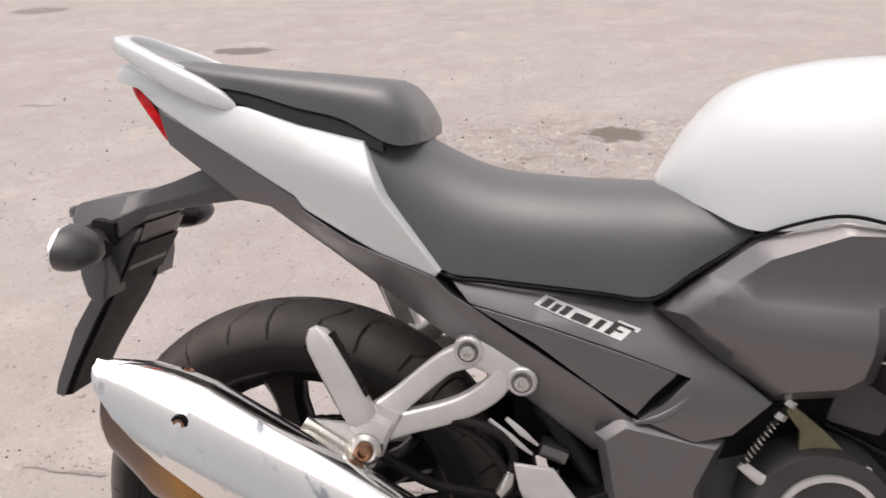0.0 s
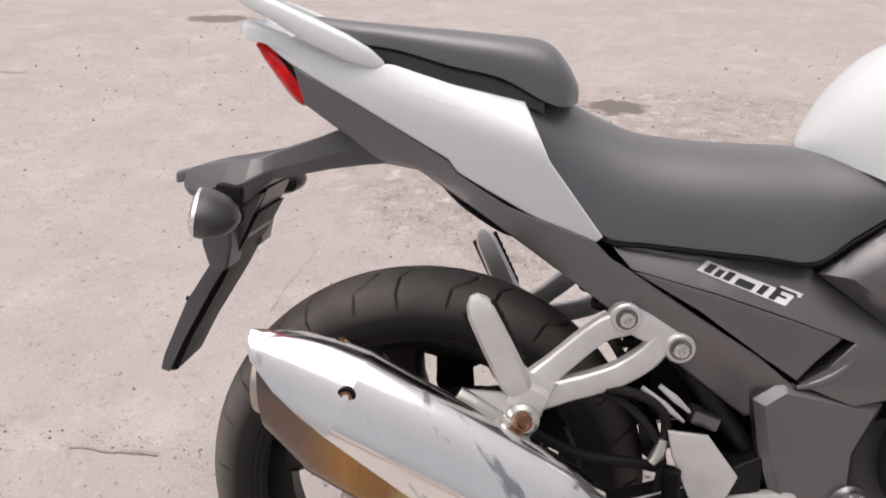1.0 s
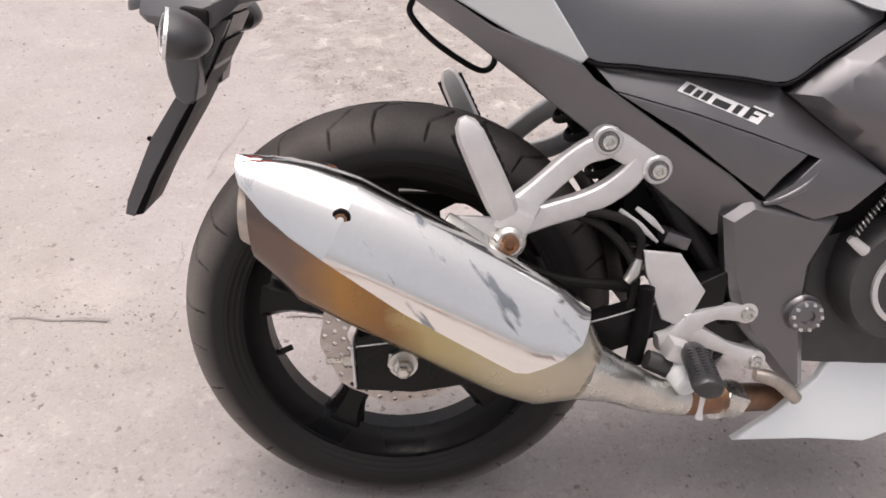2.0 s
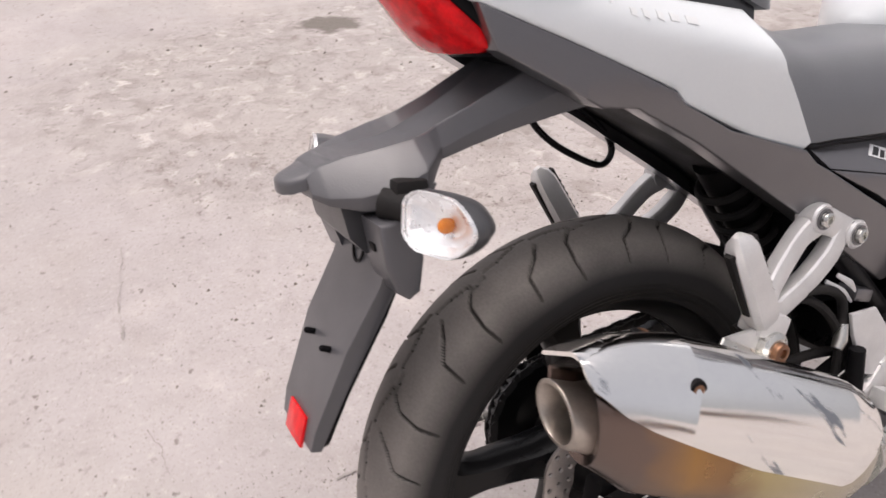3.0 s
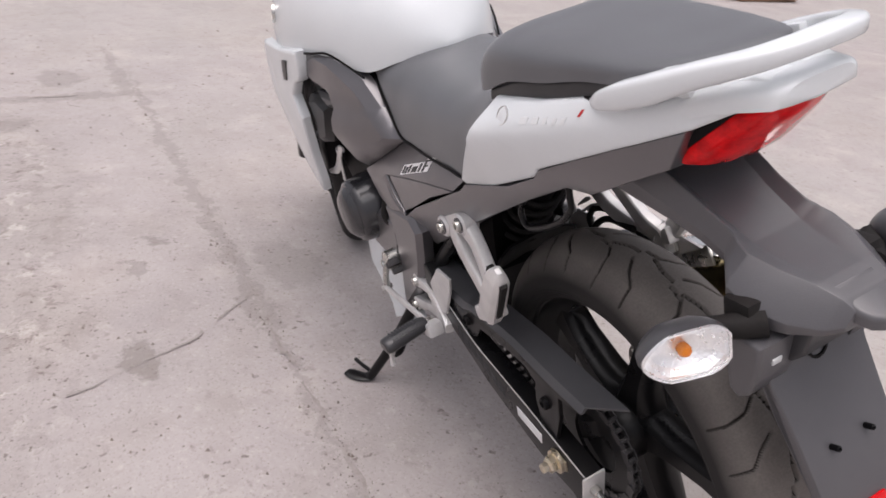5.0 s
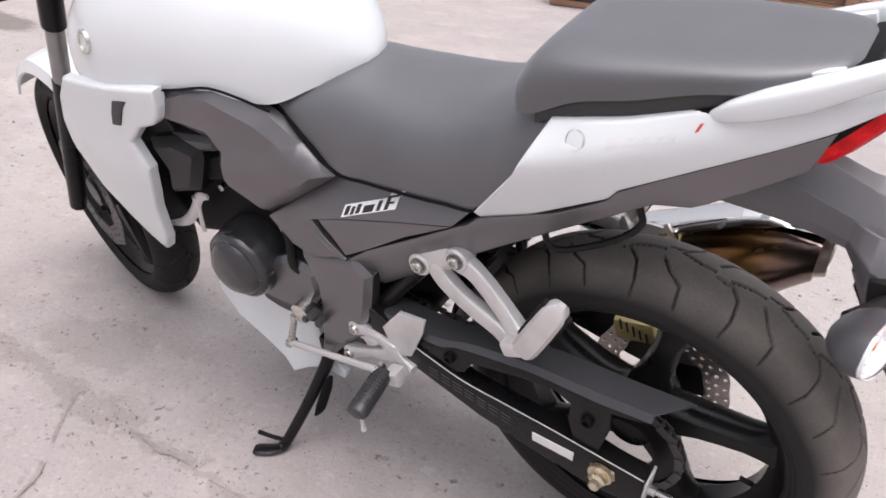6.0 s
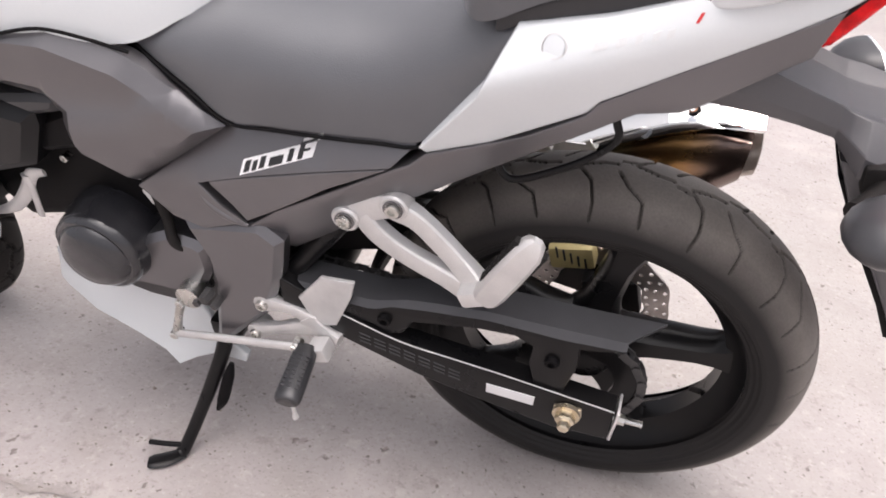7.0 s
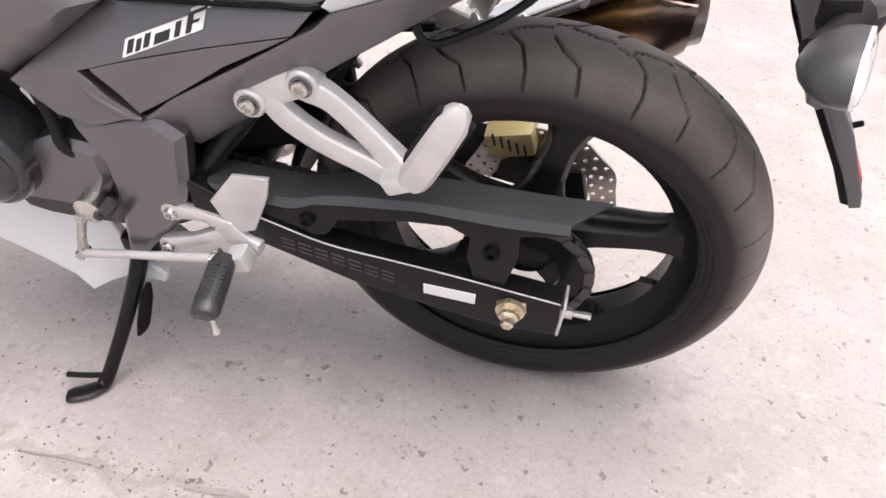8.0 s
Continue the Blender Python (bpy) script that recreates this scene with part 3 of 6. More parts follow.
def wheel(parent, name, at, width, radius, spokes_at, steer=0.0, fine=(2300, 140), rubber=None):
    """A cast five-spoke wheel with its tyre."""
    hub = new(name)
    hub.parent = parent
    hub.matrix_local = pose(*at, 0, 0, steer)
    # tyre with cut grooves
    rt, (seg_u, seg_s) = width / 2, fine
    rim_r = radius - width * 0.66
    us = np.linspace(0, 2 * np.pi, seg_u, endpoint=False)
    a = np.linspace(-1, 1, seg_s)
    ang = a * math.radians(118)
    prof_y = rt * np.sin(ang) * 1.0
    prof_r = radius - rt * 0.92 + rt * 0.92 * np.cos(ang)
    prof_y = np.where(np.abs(ang) > math.pi / 2, np.sign(ang) * rt * (1 - 0.5 * np.maximum(np.abs(ang) - math.pi / 2, 0) ** 1.2), prof_y)
    prof_r = np.where(np.abs(ang) > math.pi / 2, radius - rt * 0.92 - rt * 0.95 * (np.abs(ang) - math.pi / 2) * 0.73, prof_r)
    arc = ang * rt
    pitch = 2 * np.pi * radius / 14
    U, S = np.meshgrid(us * radius, arc, indexing="ij")
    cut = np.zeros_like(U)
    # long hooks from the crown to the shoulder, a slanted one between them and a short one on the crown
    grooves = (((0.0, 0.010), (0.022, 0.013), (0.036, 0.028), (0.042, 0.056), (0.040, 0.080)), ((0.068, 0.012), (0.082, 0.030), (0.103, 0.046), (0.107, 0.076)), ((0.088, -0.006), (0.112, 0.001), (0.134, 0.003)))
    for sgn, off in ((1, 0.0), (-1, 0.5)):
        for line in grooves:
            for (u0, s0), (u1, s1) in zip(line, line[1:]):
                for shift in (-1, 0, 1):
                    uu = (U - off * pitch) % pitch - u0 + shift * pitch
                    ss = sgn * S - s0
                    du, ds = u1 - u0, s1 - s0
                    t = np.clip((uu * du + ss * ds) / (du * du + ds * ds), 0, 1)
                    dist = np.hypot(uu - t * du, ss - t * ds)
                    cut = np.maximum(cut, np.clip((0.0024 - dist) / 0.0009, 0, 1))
    # moulded rings on the sidewall
    wall = np.clip((np.abs(ang) - 1.62) / 0.05, 0, 1)
    prof_y = prof_y + np.sign(ang) * 0.0012 * wall * (np.sin(np.abs(ang) * 42) > 0.55)
    R = prof_r[None, :] - 0.006 * cut
    Y = np.broadcast_to(prof_y[None, :], R.shape)
    X, Z = R * np.cos(us)[:, None], R * np.sin(us)[:, None]
    verts = np.stack([X, Y, Z], -1).reshape(-1, 3)
    i, j = np.meshgrid(np.arange(seg_u), np.arange(seg_s - 1), indexing="ij")
    i2 = (i + 1) % seg_u
    faces = np.stack([i * seg_s + j, i * seg_s + j + 1, i2 * seg_s + j + 1, i2 * seg_s + j], -1).reshape(-1, 4)
    me = bpy.data.meshes.new("tyre")
    me.from_pydata(verts.tolist(), [], faces.tolist())
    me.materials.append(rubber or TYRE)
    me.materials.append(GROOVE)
    # faces deep in a groove take the tone that stands for its shade
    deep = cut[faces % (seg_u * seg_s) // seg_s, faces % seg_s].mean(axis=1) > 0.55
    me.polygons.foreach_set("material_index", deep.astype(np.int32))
    me.polygons.foreach_set("use_smooth", np.ones(len(faces), dtype=bool))
    me.update()
    ty = new("tyre", me)
    ty.parent = hub
    tagged(ty, "dusty black tyre with curved tread grooves")
    # rim
    bm = bmesh.new()
    w, r0 = width * 0.40, rim_r
    lathe_ring(bm, [(r0 + 0.013, -w), (r0 + 0.016, -w * 0.94), (r0 + 0.004, -w * 0.85), (r0 - 0.006, -w * 0.5), (r0 - 0.024, -w * 0.3), (r0 - 0.024, w * 0.3), (r0 - 0.006, w * 0.5), (r0 + 0.004, w * 0.85), (r0 + 0.016, w * 0.94), (r0 + 0.013, w), (r0 + 0.03, w * 0.9), (r0 + 0.03, -w * 0.9)])
    part("rim", bm, SATIN, hub, "satin black cast rim")
    for k in range(5):
        f = radians(spokes_at + 72 * k)
        bm = bmesh.new()
        rings = []
        for q in (0.0, 0.15, 0.3, 0.5, 0.7, 0.82, 0.92, 1.0):
            r = 0.04 + (r0 - 0.012 - 0.04) * q
            half_w = curve([(0, 0.038), (0.3, 0.024), (0.7, 0.021), (0.9, 0.028), (1, 0.044)], q)
            th = curve([(0, 0.03), (1, 0.022)], q)
            g = f + 0.10 * q
            d, s = Vector((math.cos(g), 0, math.sin(g))), Vector((-math.sin(g), 0, math.cos(g)))
            rings.append([d * r + s * half_w * u + Vector((0, th * v, 0)) for u, v in ((1, 0.5), (0.6, 1), (-0.6, 1), (-1, 0.5), (-1, -0.5), (-0.6, -1), (0.6, -1), (1, -0.5))])
        skin(bm, rings)
        part("spoke", bm, SATIN, hub)
    bm = bmesh.new()
    lathe(bm, [(0.0005, -0.06), (0.034, -0.06), (0.05, -0.035), (0.05, 0.035), (0.034, 0.06), (0.0005, 0.06)])
    part("hub", bm, SATIN, hub)
    bm = bmesh.new()
    f = radians(202)
    d = Vector((math.cos(f), 0, math.sin(f)))
    tube(bm, [d * (r0 - 0.012), d * (r0 - 0.03) + Vector((0, 0.006, 0)), d * (r0 - 0.042) + Vector((0, 0.008, 0))], 0.0045, 8, 2)
    part("valve", bm, RUBBER, hub)
    return hub


def lathe_ring(bm, profile, at=(0, 0, 0), seg=72):
    """A closed profile turned round the y axis."""
    n = len(profile)
    rings = [[Vector((at[0] + r * math.cos(f), at[1] + y, at[2] + r * math.sin(f))) for r, y in profile] for f in (2 * math.pi * k / seg for k in range(seg))]
    return skin(bm, rings, False, True)


def drilled_disc(parent, at, steer, r_in, r_out, y, thick, sectors, material):
    """A wave-edged brake disc, drilled through in three staggered rows."""
    wave_o = lambda f: r_out * (1 + 0.022 * math.sin(f * 10))
    wave_i = lambda f: r_in * (1 + 0.04 * math.sin(f * 10 + 1))
    bm = bmesh.new()

    def spot(q, f, h):
        r = wave_i(f) + (wave_o(f) - wave_i(f)) * q
        return bm.verts.new((r * math.cos(f), h, r * math.sin(f)))

    step = 2 * math.pi / sectors
    for k in range(sectors):
        for j in range(3):
            f0 = step * (k + j / 3)
            q0, q1 = j / 3, (j + 1) / 3
            edge = [(q0, 0), (q0, 0.5), (q0, 1), ((q0 + q1) / 2, 1), (q1, 1), (q1, 0.5), (q1, 0), ((q0 + q1) / 2, 0)]
            mid = f0 + step * 0.5
            rm = wave_i(mid) + (wave_o(mid) - wave_i(mid)) * (q0 + q1) / 2
            cx, cz = rm * math.cos(mid), rm * math.sin(mid)
            loops = []
            for h in (y - thick, y + thick):
                rim = [spot(q, f0 + step * u, h) for q, u in edge]
                hole = []
                for v in rim:
                    d = Vector((v.co.x - cx, 0, v.co.z - cz)).normalized() * 0.0037
                    hole.append(bm.verts.new((cx + d.x, h, cz + d.z)))
                for i in range(8):
                    bm.faces.new((rim[i], rim[(i + 1) % 8], hole[(i + 1) % 8], hole[i]))
                loops.append((rim, hole))
            (r0, h0), (r1, h1) = loops
            for i in range(8):
                bm.faces.new((h0[i], h0[(i + 1) % 8], h1[(i + 1) % 8], h1[i]))
            for i in ((0, 1) if j == 0 else (4, 5) if j == 2 else ()):
                bm.faces.new((r0[i], r0[i + 1], r1[i + 1], r1[i]))
    bmesh.ops.remove_doubles(bm, verts=bm.verts, dist=0.00005)
    ob = part("brake_disc", bm, material, parent, "drilled wave-edged steel brake disc")
    ob.matrix_local = pose(*at, 0, 0, steer)
    return ob


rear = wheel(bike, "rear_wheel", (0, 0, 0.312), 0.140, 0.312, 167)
drilled_disc(bike, (0, 0, 0.312), 0, 0.072, 0.112, -0.072, 0.002, 30, DISC)


def sprocket():
    bm = bmesh.new()
    rings = []
    for k in range(42 * 4):
        f = 2 * math.pi * k / (42 * 4)
        ro = 0.088 + (0.004 if k % 4 in (1, 2) else 0.0)
        c, s = math.cos(f), math.sin(f)
        rings.append([Vector((0.05 * c, 0.082, 0.05 * s)), Vector((ro * c, 0.082, ro * s)), Vector((ro * c, 0.088, ro * s)), Vector((0.05 * c, 0.088, 0.05 * s))])
    skin(bm, rings, False, True)
    part("sprocket", bm, SATIN, rear)


sprocket()
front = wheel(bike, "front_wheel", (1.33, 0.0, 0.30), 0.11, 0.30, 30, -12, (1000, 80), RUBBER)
drilled_disc(bike, (1.33, 0.0, 0.30), -12, 0.09, 0.14, 0.062, 0.002, 34, ENGINE)


def rider_seat():
    keys = [(0.112, 0.118, 0.857, 0.862), (0.13, 0.126, 0.815, 0.866), (0.155, 0.129, 0.770, 0.862), (0.21, 0.132, 0.707, 0.835), (0.27, 0.134, 0.698, 0.812), (0.34, 0.135, 0.692, 0.804), (0.40, 0.134, 0.687, 0.801), (0.457, 0.130, 0.682, 0.800), (0.50, 0.124, 0.711, 0.797), (0.54, 0.118, 0.737, 0.788), (0.568, 0.112, 0.755, 0.772)]
    part("seat", skin(bmesh.new(), stations(keys, 50, 2.7)), VINYL, bike, "dark grey textured vinyl rider seat")


rider_seat()
for s in (1, -1):
    pts = [(0.116, 0.122, 0.852), (0.150, 0.131, 0.775), (0.207, 0.134, 0.704), (0.27, 0.136, 0.694), (0.34, 0.137, 0.688), (0.40, 0.135, 0.683), (0.456, 0.131, 0.678), (0.50, 0.126, 0.707), (0.54, 0.120, 0.733), (0.568, 0.114, 0.752)]
    part("seat_piping", tube(bmesh.new(), [(x, s * y, z) for x, y, z in pts], 0.0024, 8, 5), BLACK, bike)


def pillion():
    keys = [(-0.158, 0.045, 0.936, 0.946), (-0.14, 0.07, 0.928, 0.950), (-0.09, 0.094, 0.915, 0.945), (-0.03, 0.106, 0.906, 0.940), (0.03, 0.116, 0.890, 0.936), (0.09, 0.124, 0.877, 0.931), (0.14, 0.126, 0.852, 0.925), (0.165, 0.118, 0.846, 0.904), (0.180, 0.095, 0.850, 0.880)]
    keys = [(x, w, min(zb + 0.004, zt - 0.008), zt) for x, w, zb, zt in keys]
    # the pad's lower facet as a darker band, its shade put into colour
    lower_band = [(x, w * 0.955, zb - (0.020 if -0.1 < x < 0.12 else 0.014), zb + 0.006) for x, w, zb, zt in keys[:-2]]
    p = part("pillion_seat", skin(bmesh.new(), stations(keys, 60, 4.0)), VINYL, bike, "dark grey vinyl passenger pad")
    part("pad_shade_band", skin(bmesh.new(), stations(lower_band, 40, 6.0)), CARRIER, p)


pillion()


def tank():
    keys = [(0.470, 0.012, 0.798, 0.806), (0.484, 0.05, 0.793, 0.834), (0.515, 0.092, 0.781, 0.882), (0.566, 0.132, 0.763, 0.928), (0.65, 0.165, 0.775, 0.951), (0.75, 0.184, 0.768, 0.958), (0.85, 0.192, 0.752, 0.952), (0.93, 0.186, 0.742, 0.928), (1.0, 0.16, 0.745, 0.875), (1.04, 0.10, 0.765, 0.82)]
    t = part("fuel_tank", skin(bmesh.new(), stations(keys, 60, 2.35)), WHITE, bike, "glossy white fuel tank")
    bm = bmesh.new()
    lathe(bm, [(0.0005, -0.02), (0.035, -0.02), (0.035, 0.004), (0.03, 0.007), (0.0005, 0.007)], (0.80, 0, 0.958), "Z")
    part("filler_cap", bm, STEEL, t)
    for s in (1, -1):
        bm = bmesh.new()
        hoop(bm, (0.90, s * 0.184, 0.815), (0.25, s, 0.25), 0.0155, 0.004, 0.003)
        part("badge", bm, STEEL, t, "round dark metal badge")


tank()
for s in (1, -1):
    seam = [(0.985, 0.150, 0.752), (0.94, 0.180, 0.749), (0.88, 0.190, 0.752), (0.81, 0.194, 0.757), (0.755, 0.190, 0.768), (0.70, 0.182, 0.778), (0.645, 0.170, 0.788), (0.60, 0.155, 0.776), (0.56, 0.138, 0.756)]
    part("tank_seam", tube(bmesh.new(), [(x, s * y, z) for x, y, z in seam], 0.0022, 8, 4), BLACK, bike)


def panel_y(x, z):
    """The side panel's surface: upright below its crease, leaning in above it."""
    crease = curve([(0.2, 0.69), (0.247, 0.667), (0.345, 0.643), (0.503, 0.592), (0.6, 0.57)], x)
    return curve([(0.2, 0.140), (0.35, 0.150), (0.46, 0.152), (0.6, 0.158)], x) - 0.72 * max(0, z - crease)


def side_pieces(s):
    """Plastic panels of one side."""
    # white tail panel
    poly = [(0.118, 0.855), (0.147, 0.792), (0.212, 0.706), (0.205, 0.697), (0.137, 0.722), (0.042, 0.773), (0.032, 0.788), (-0.018, 0.815), (-0.083, 0.850), (-0.161, 0.890), (-0.216, 0.926), (-0.226, 0.942), (-0.200, 0.946), (-0.12, 0.908), (-0.043, 0.896), (0.034, 0.873)]
    ob = part("tail_panel", slab(poly, -0.036, 0, s, 0.004, tail_y, 0.012), WHITE, bike, "white painted tail side panel")
    # dark strip below it
    poly = [(-0.159, 0.889), (-0.081, 0.849), (-0.016, 0.814), (0.033, 0.786), (0.043, 0.772), (0.103, 0.736), (0.206, 0.698), (0.224, 0.68), (0.247, 0.667), (0.308, 0.628), (0.40, 0.571), (0.442, 0.537), (0.43, 0.50), (0.40, 0.482), (0.33, 0.535), (0.23, 0.612), (0.16, 0.662), (0.071, 0.725), (-0.004, 0.773), (-0.044, 0.779), (-0.097, 0.814), (-0.145, 0.845)]
    part("subframe_cover", slab(poly, -0.03, 0.003, s, 0.002, lambda x, z: curve(HALF, x) - 0.36 * max(0.0, curve([(0.0, 0.79), (0.206, 0.69), (0.247, 0.66), (0.308, 0.62), (0.44, 0.535)], x) - z), 0.02), GREY, bike, "dark grey satin plastic cover")
    # middle panel, with a sunk wedge and a black slot
    y = panel_y
    up = [(0.212, 0.707), (0.332, 0.692), (0.455, 0.681), (0.463, 0.668), (0.592, 0.573), (0.552, 0.53), (0.51, 0.517), (0.446, 0.541), (0.475, 0.562), (0.503, 0.594), (0.42, 0.622), (0.345, 0.645), (0.247, 0.669)]
    part("side_panel", slab(up, -0.02, 0.004, s, 0.002, y, 0.03, segs=2), GREY, bike, "dark grey satin side panel")
    wedge = [(0.247, 0.668), (0.345, 0.644), (0.42, 0.621), (0.488, 0.599), (0.462, 0.570), (0.444, 0.545), (0.40, 0.573), (0.327, 0.624)]
    part("panel_wedge", slab(wedge, -0.03, 0.0025, s, 0.0012, y, 0.03), GREY, bike)
    part("panel_slot", slab([(0.40, 0.60), (0.505, 0.60), (0.505, 0.545), (0.44, 0.535)], -0.04, -0.016, s, 0.001, y, 0.05), BLACK, bike)
    lip = [(0.505, 0.578), (0.494, 0.562), (0.478, 0.549), (0.462, 0.541), (0.445, 0.536)]
    part("slot_lip", tube(bmesh.new(), [(a, s * (panel_y(a, b) + 0.001), b) for a, b in lip], [0.003, 0.0055, 0.006, 0.0055, 0.003], 10, 4), GREY, bike)
    # knee panel beside the tank
    knee = [(0.464, 0.667), (0.52, 0.713), (0.566, 0.752), (0.643, 0.786), (0.70, 0.788), (0.80, 0.746)]
    knee += [(0.786, 0.722), (0.770, 0.710), (0.676, 0.697), (0.652, 0.680), (0.644, 0.630), (0.592, 0.573)] if s > 0 else [(0.775, 0.712), (0.695, 0.682), (0.686, 0.61), (0.66, 0.588), (0.593, 0.572)]
    ky = lambda x, z: curve([(0.46, 0.134), (0.56, 0.150), (0.65, 0.170), (0.8, 0.190)], x) - 0.25 * max(0, 0.655 - z) + 0.026 * min(1.0, max(0.0, (x - 0.475) / 0.1)) * min(1.0, max(0.0, (0.708 - z) / 0.046))
    part("knee_panel", slab(knee, -0.03, 0.007, s, 0.018, ky, 0.02, segs=1), GREY, bike, "dark grey satin frame cover by the tank")
    # lower cover
    cov = [(0.399, 0.517), (0.43, 0.541), (0.547, 0.518), (0.545, 0.507), (0.525, 0.455), (0.527, 0.39), (0.55, 0.275), (0.533, 0.267), (0.45, 0.36), (0.43, 0.40), (0.415, 0.44)]
    part("lower_cover", slab(cov, -0.03, 0.0, s, 0.014, lambda x, z: 0.158, 0.05, segs=1), GREY, bike, "grey satin pivot cover")


for s in (1, -1):
    side_pieces(s)


def tail():
    # white cap over the lamp
    keys = [(-0.234, 0.042, 0.928, 0.945), (-0.229, 0.050, 0.923, 0.947), (-0.216, 0.058, 0.920, 0.946), (-0.17, 0.076, 0.907, 0.938), (-0.10, 0.096, 0.87, 0.912), (0.0, 0.11, 0.86, 0.885), (0.10, 0.115, 0.84, 0.856)]
    part("tail_cap", skin(bmesh.new(), stations(keys, 30, 3.6)), WHITE, bike, "white painted tail cap")
    # underside
    keys = [(-0.14, 0.06, 0.855, 0.89), (-0.09, 0.075, 0.825, 0.87), (-0.03, 0.09, 0.795, 0.85), (0.05, 0.10, 0.755, 0.83), (0.15, 0.105, 0.69, 0.80), (0.25, 0.105, 0.62, 0.70), (0.4, 0.11, 0.5, 0.66)]
    part("undertray", skin(bmesh.new(), stations(keys, 30, 4)), BLACK, bike)
    # red lamp
    out = [(0.0, 0.925), (0.040, 0.921), (0.058, 0.909), (0.070, 0.880), (0.079, 0.852), (0.078, 0.845), (0.062, 0.839), (0.035, 0.837), (0.0, 0.836)]
    ring = out + [(-y, z) for y, z in reversed(out[1:-1])]
    face = lambda y, z, d: Vector((-0.163 - (z - 0.84) * 0.72 + 3.8 * y * y + d, y, z))
    lamp = bmesh.new()
    c = Vector((0, 0.876))
    rings = []
    for q, d in ((0.93, 0.03), (0.93, 0.004), (0.91, -0.002), (0.86, -0.006), (0.6, -0.009), (0.3, -0.010), (0.02, -0.010)):
        rings.append([face(y * q, 0.877 + (z - 0.877) * q, d) for y, z in ring])
    skin(lamp, rings)
    t = part("tail_light", lamp, REDL, bike, "red tail lamp with a faceted lens")
    bm = bmesh.new()
    rings = [[face(y * q, 0.877 + (z - 0.877) * q, d) for y, z in ring] for q, d in ((0.92, 0.034), (1.045, 0.033), (1.05, 0.026), (1.045, 0.017), (1.0, 0.012), (0.95, 0.010), (0.92, 0.014))]
    skin(bm, rings, False)
    part("bezel", bm, BLACK, t)
    bm = bmesh.new()
    rings = [[face(y * q, 0.877 + (z - 0.877) * q, d) for y, z in ring] for q, d in ((0.96, 0.065), (1.05, 0.060), (1.055, 0.030), (1.0, 0.029))]
    skin(bm, rings, False)
    part("lamp_surround", bm, GREY, t, "dark grey lamp surround")


tail()


def grab_rail():
    half = [(-0.045, 0.104, 0.892, 0.003, 0.004), (-0.062, 0.104, 0.900, 0.009, 0.011), (-0.09, 0.102, 0.912, 0.012, 0.015), (-0.13, 0.095, 0.929, 0.013, 0.016), (-0.170, 0.083, 0.949, 0.012, 0.0125), (-0.208, 0.062, 0.965, 0.012, 0.0105), (-0.227, 0.033, 0.974, 0.012, 0.0092), (-0.232, 0.0, 0.977, 0.012, 0.009)]
    keys = half + [(x, -y, z, a, b) for x, y, z, a, b in reversed(half[:-1])]
    path = glide([k[:3] for k in keys], 6)
    rings = []
    for i, q in enumerate(path):
        d = path[min(i + 1, len(path) - 1)] - path[max(i - 1, 0)]
        v = Vector((d.y, -d.x, 0)).normalized()
        a = curve([(k, n[3]) for k, n in enumerate(keys)], i / 6)
        b = curve([(k, n[4]) for k, n in enumerate(keys)], i / 6)
        rings.append([q + v * a * math.copysign(abs(math.cos(f)) ** 0.55, math.cos(f)) + Vector((0, 0, b)) * math.copysign(abs(math.sin(f)) ** 0.55, math.sin(f)) for f in (2 * math.pi * k / 18 for k in range(18))])
    g = part("grab_rail", skin(bmesh.new(), rings), WHITE, bike, "white painted passenger grab rail")
    for s in (1, -1):
        bm = bmesh.new()
        box(bm, (-0.052, s * 0.101, 0.893), (0.05, 0.012, 0.012), (0, 18, 0), 0.003)
        part("rail_foot", bm, BLACK, g)
        bm = bmesh.new()
        box(bm, (-0.13, s * 0.072, 0.928), (0.05, 0.012, 0.03), (0, 18, 0), 0.003)
        part("rail_stay", bm, WHITE, g)
    bm = bmesh.new()
    box(bm, (-0.165, 0, 0.936), (0.02, 0.12, 0.022), (0, 18, 0), 0.003)
    part("rail_bridge", bm, BLACK, g)


grab_rail()


def faceted(x, w1, w2, w3, zt, sink, drop, zb):
    """One station of the mudguard: a shallow trough, two bevelled shoulders and flat sides."""
    prof = [(w3 * 0.96, zb), (w3, zt - drop), (w2, zt), (w1, zt - sink), (0, zt - sink)]
    full = prof + [(-y, z) for y, z in reversed(prof[:-1])]
    return [Vector((x, y, z)) for y, z in full] + [Vector((x, 0, zb - 0.002))]


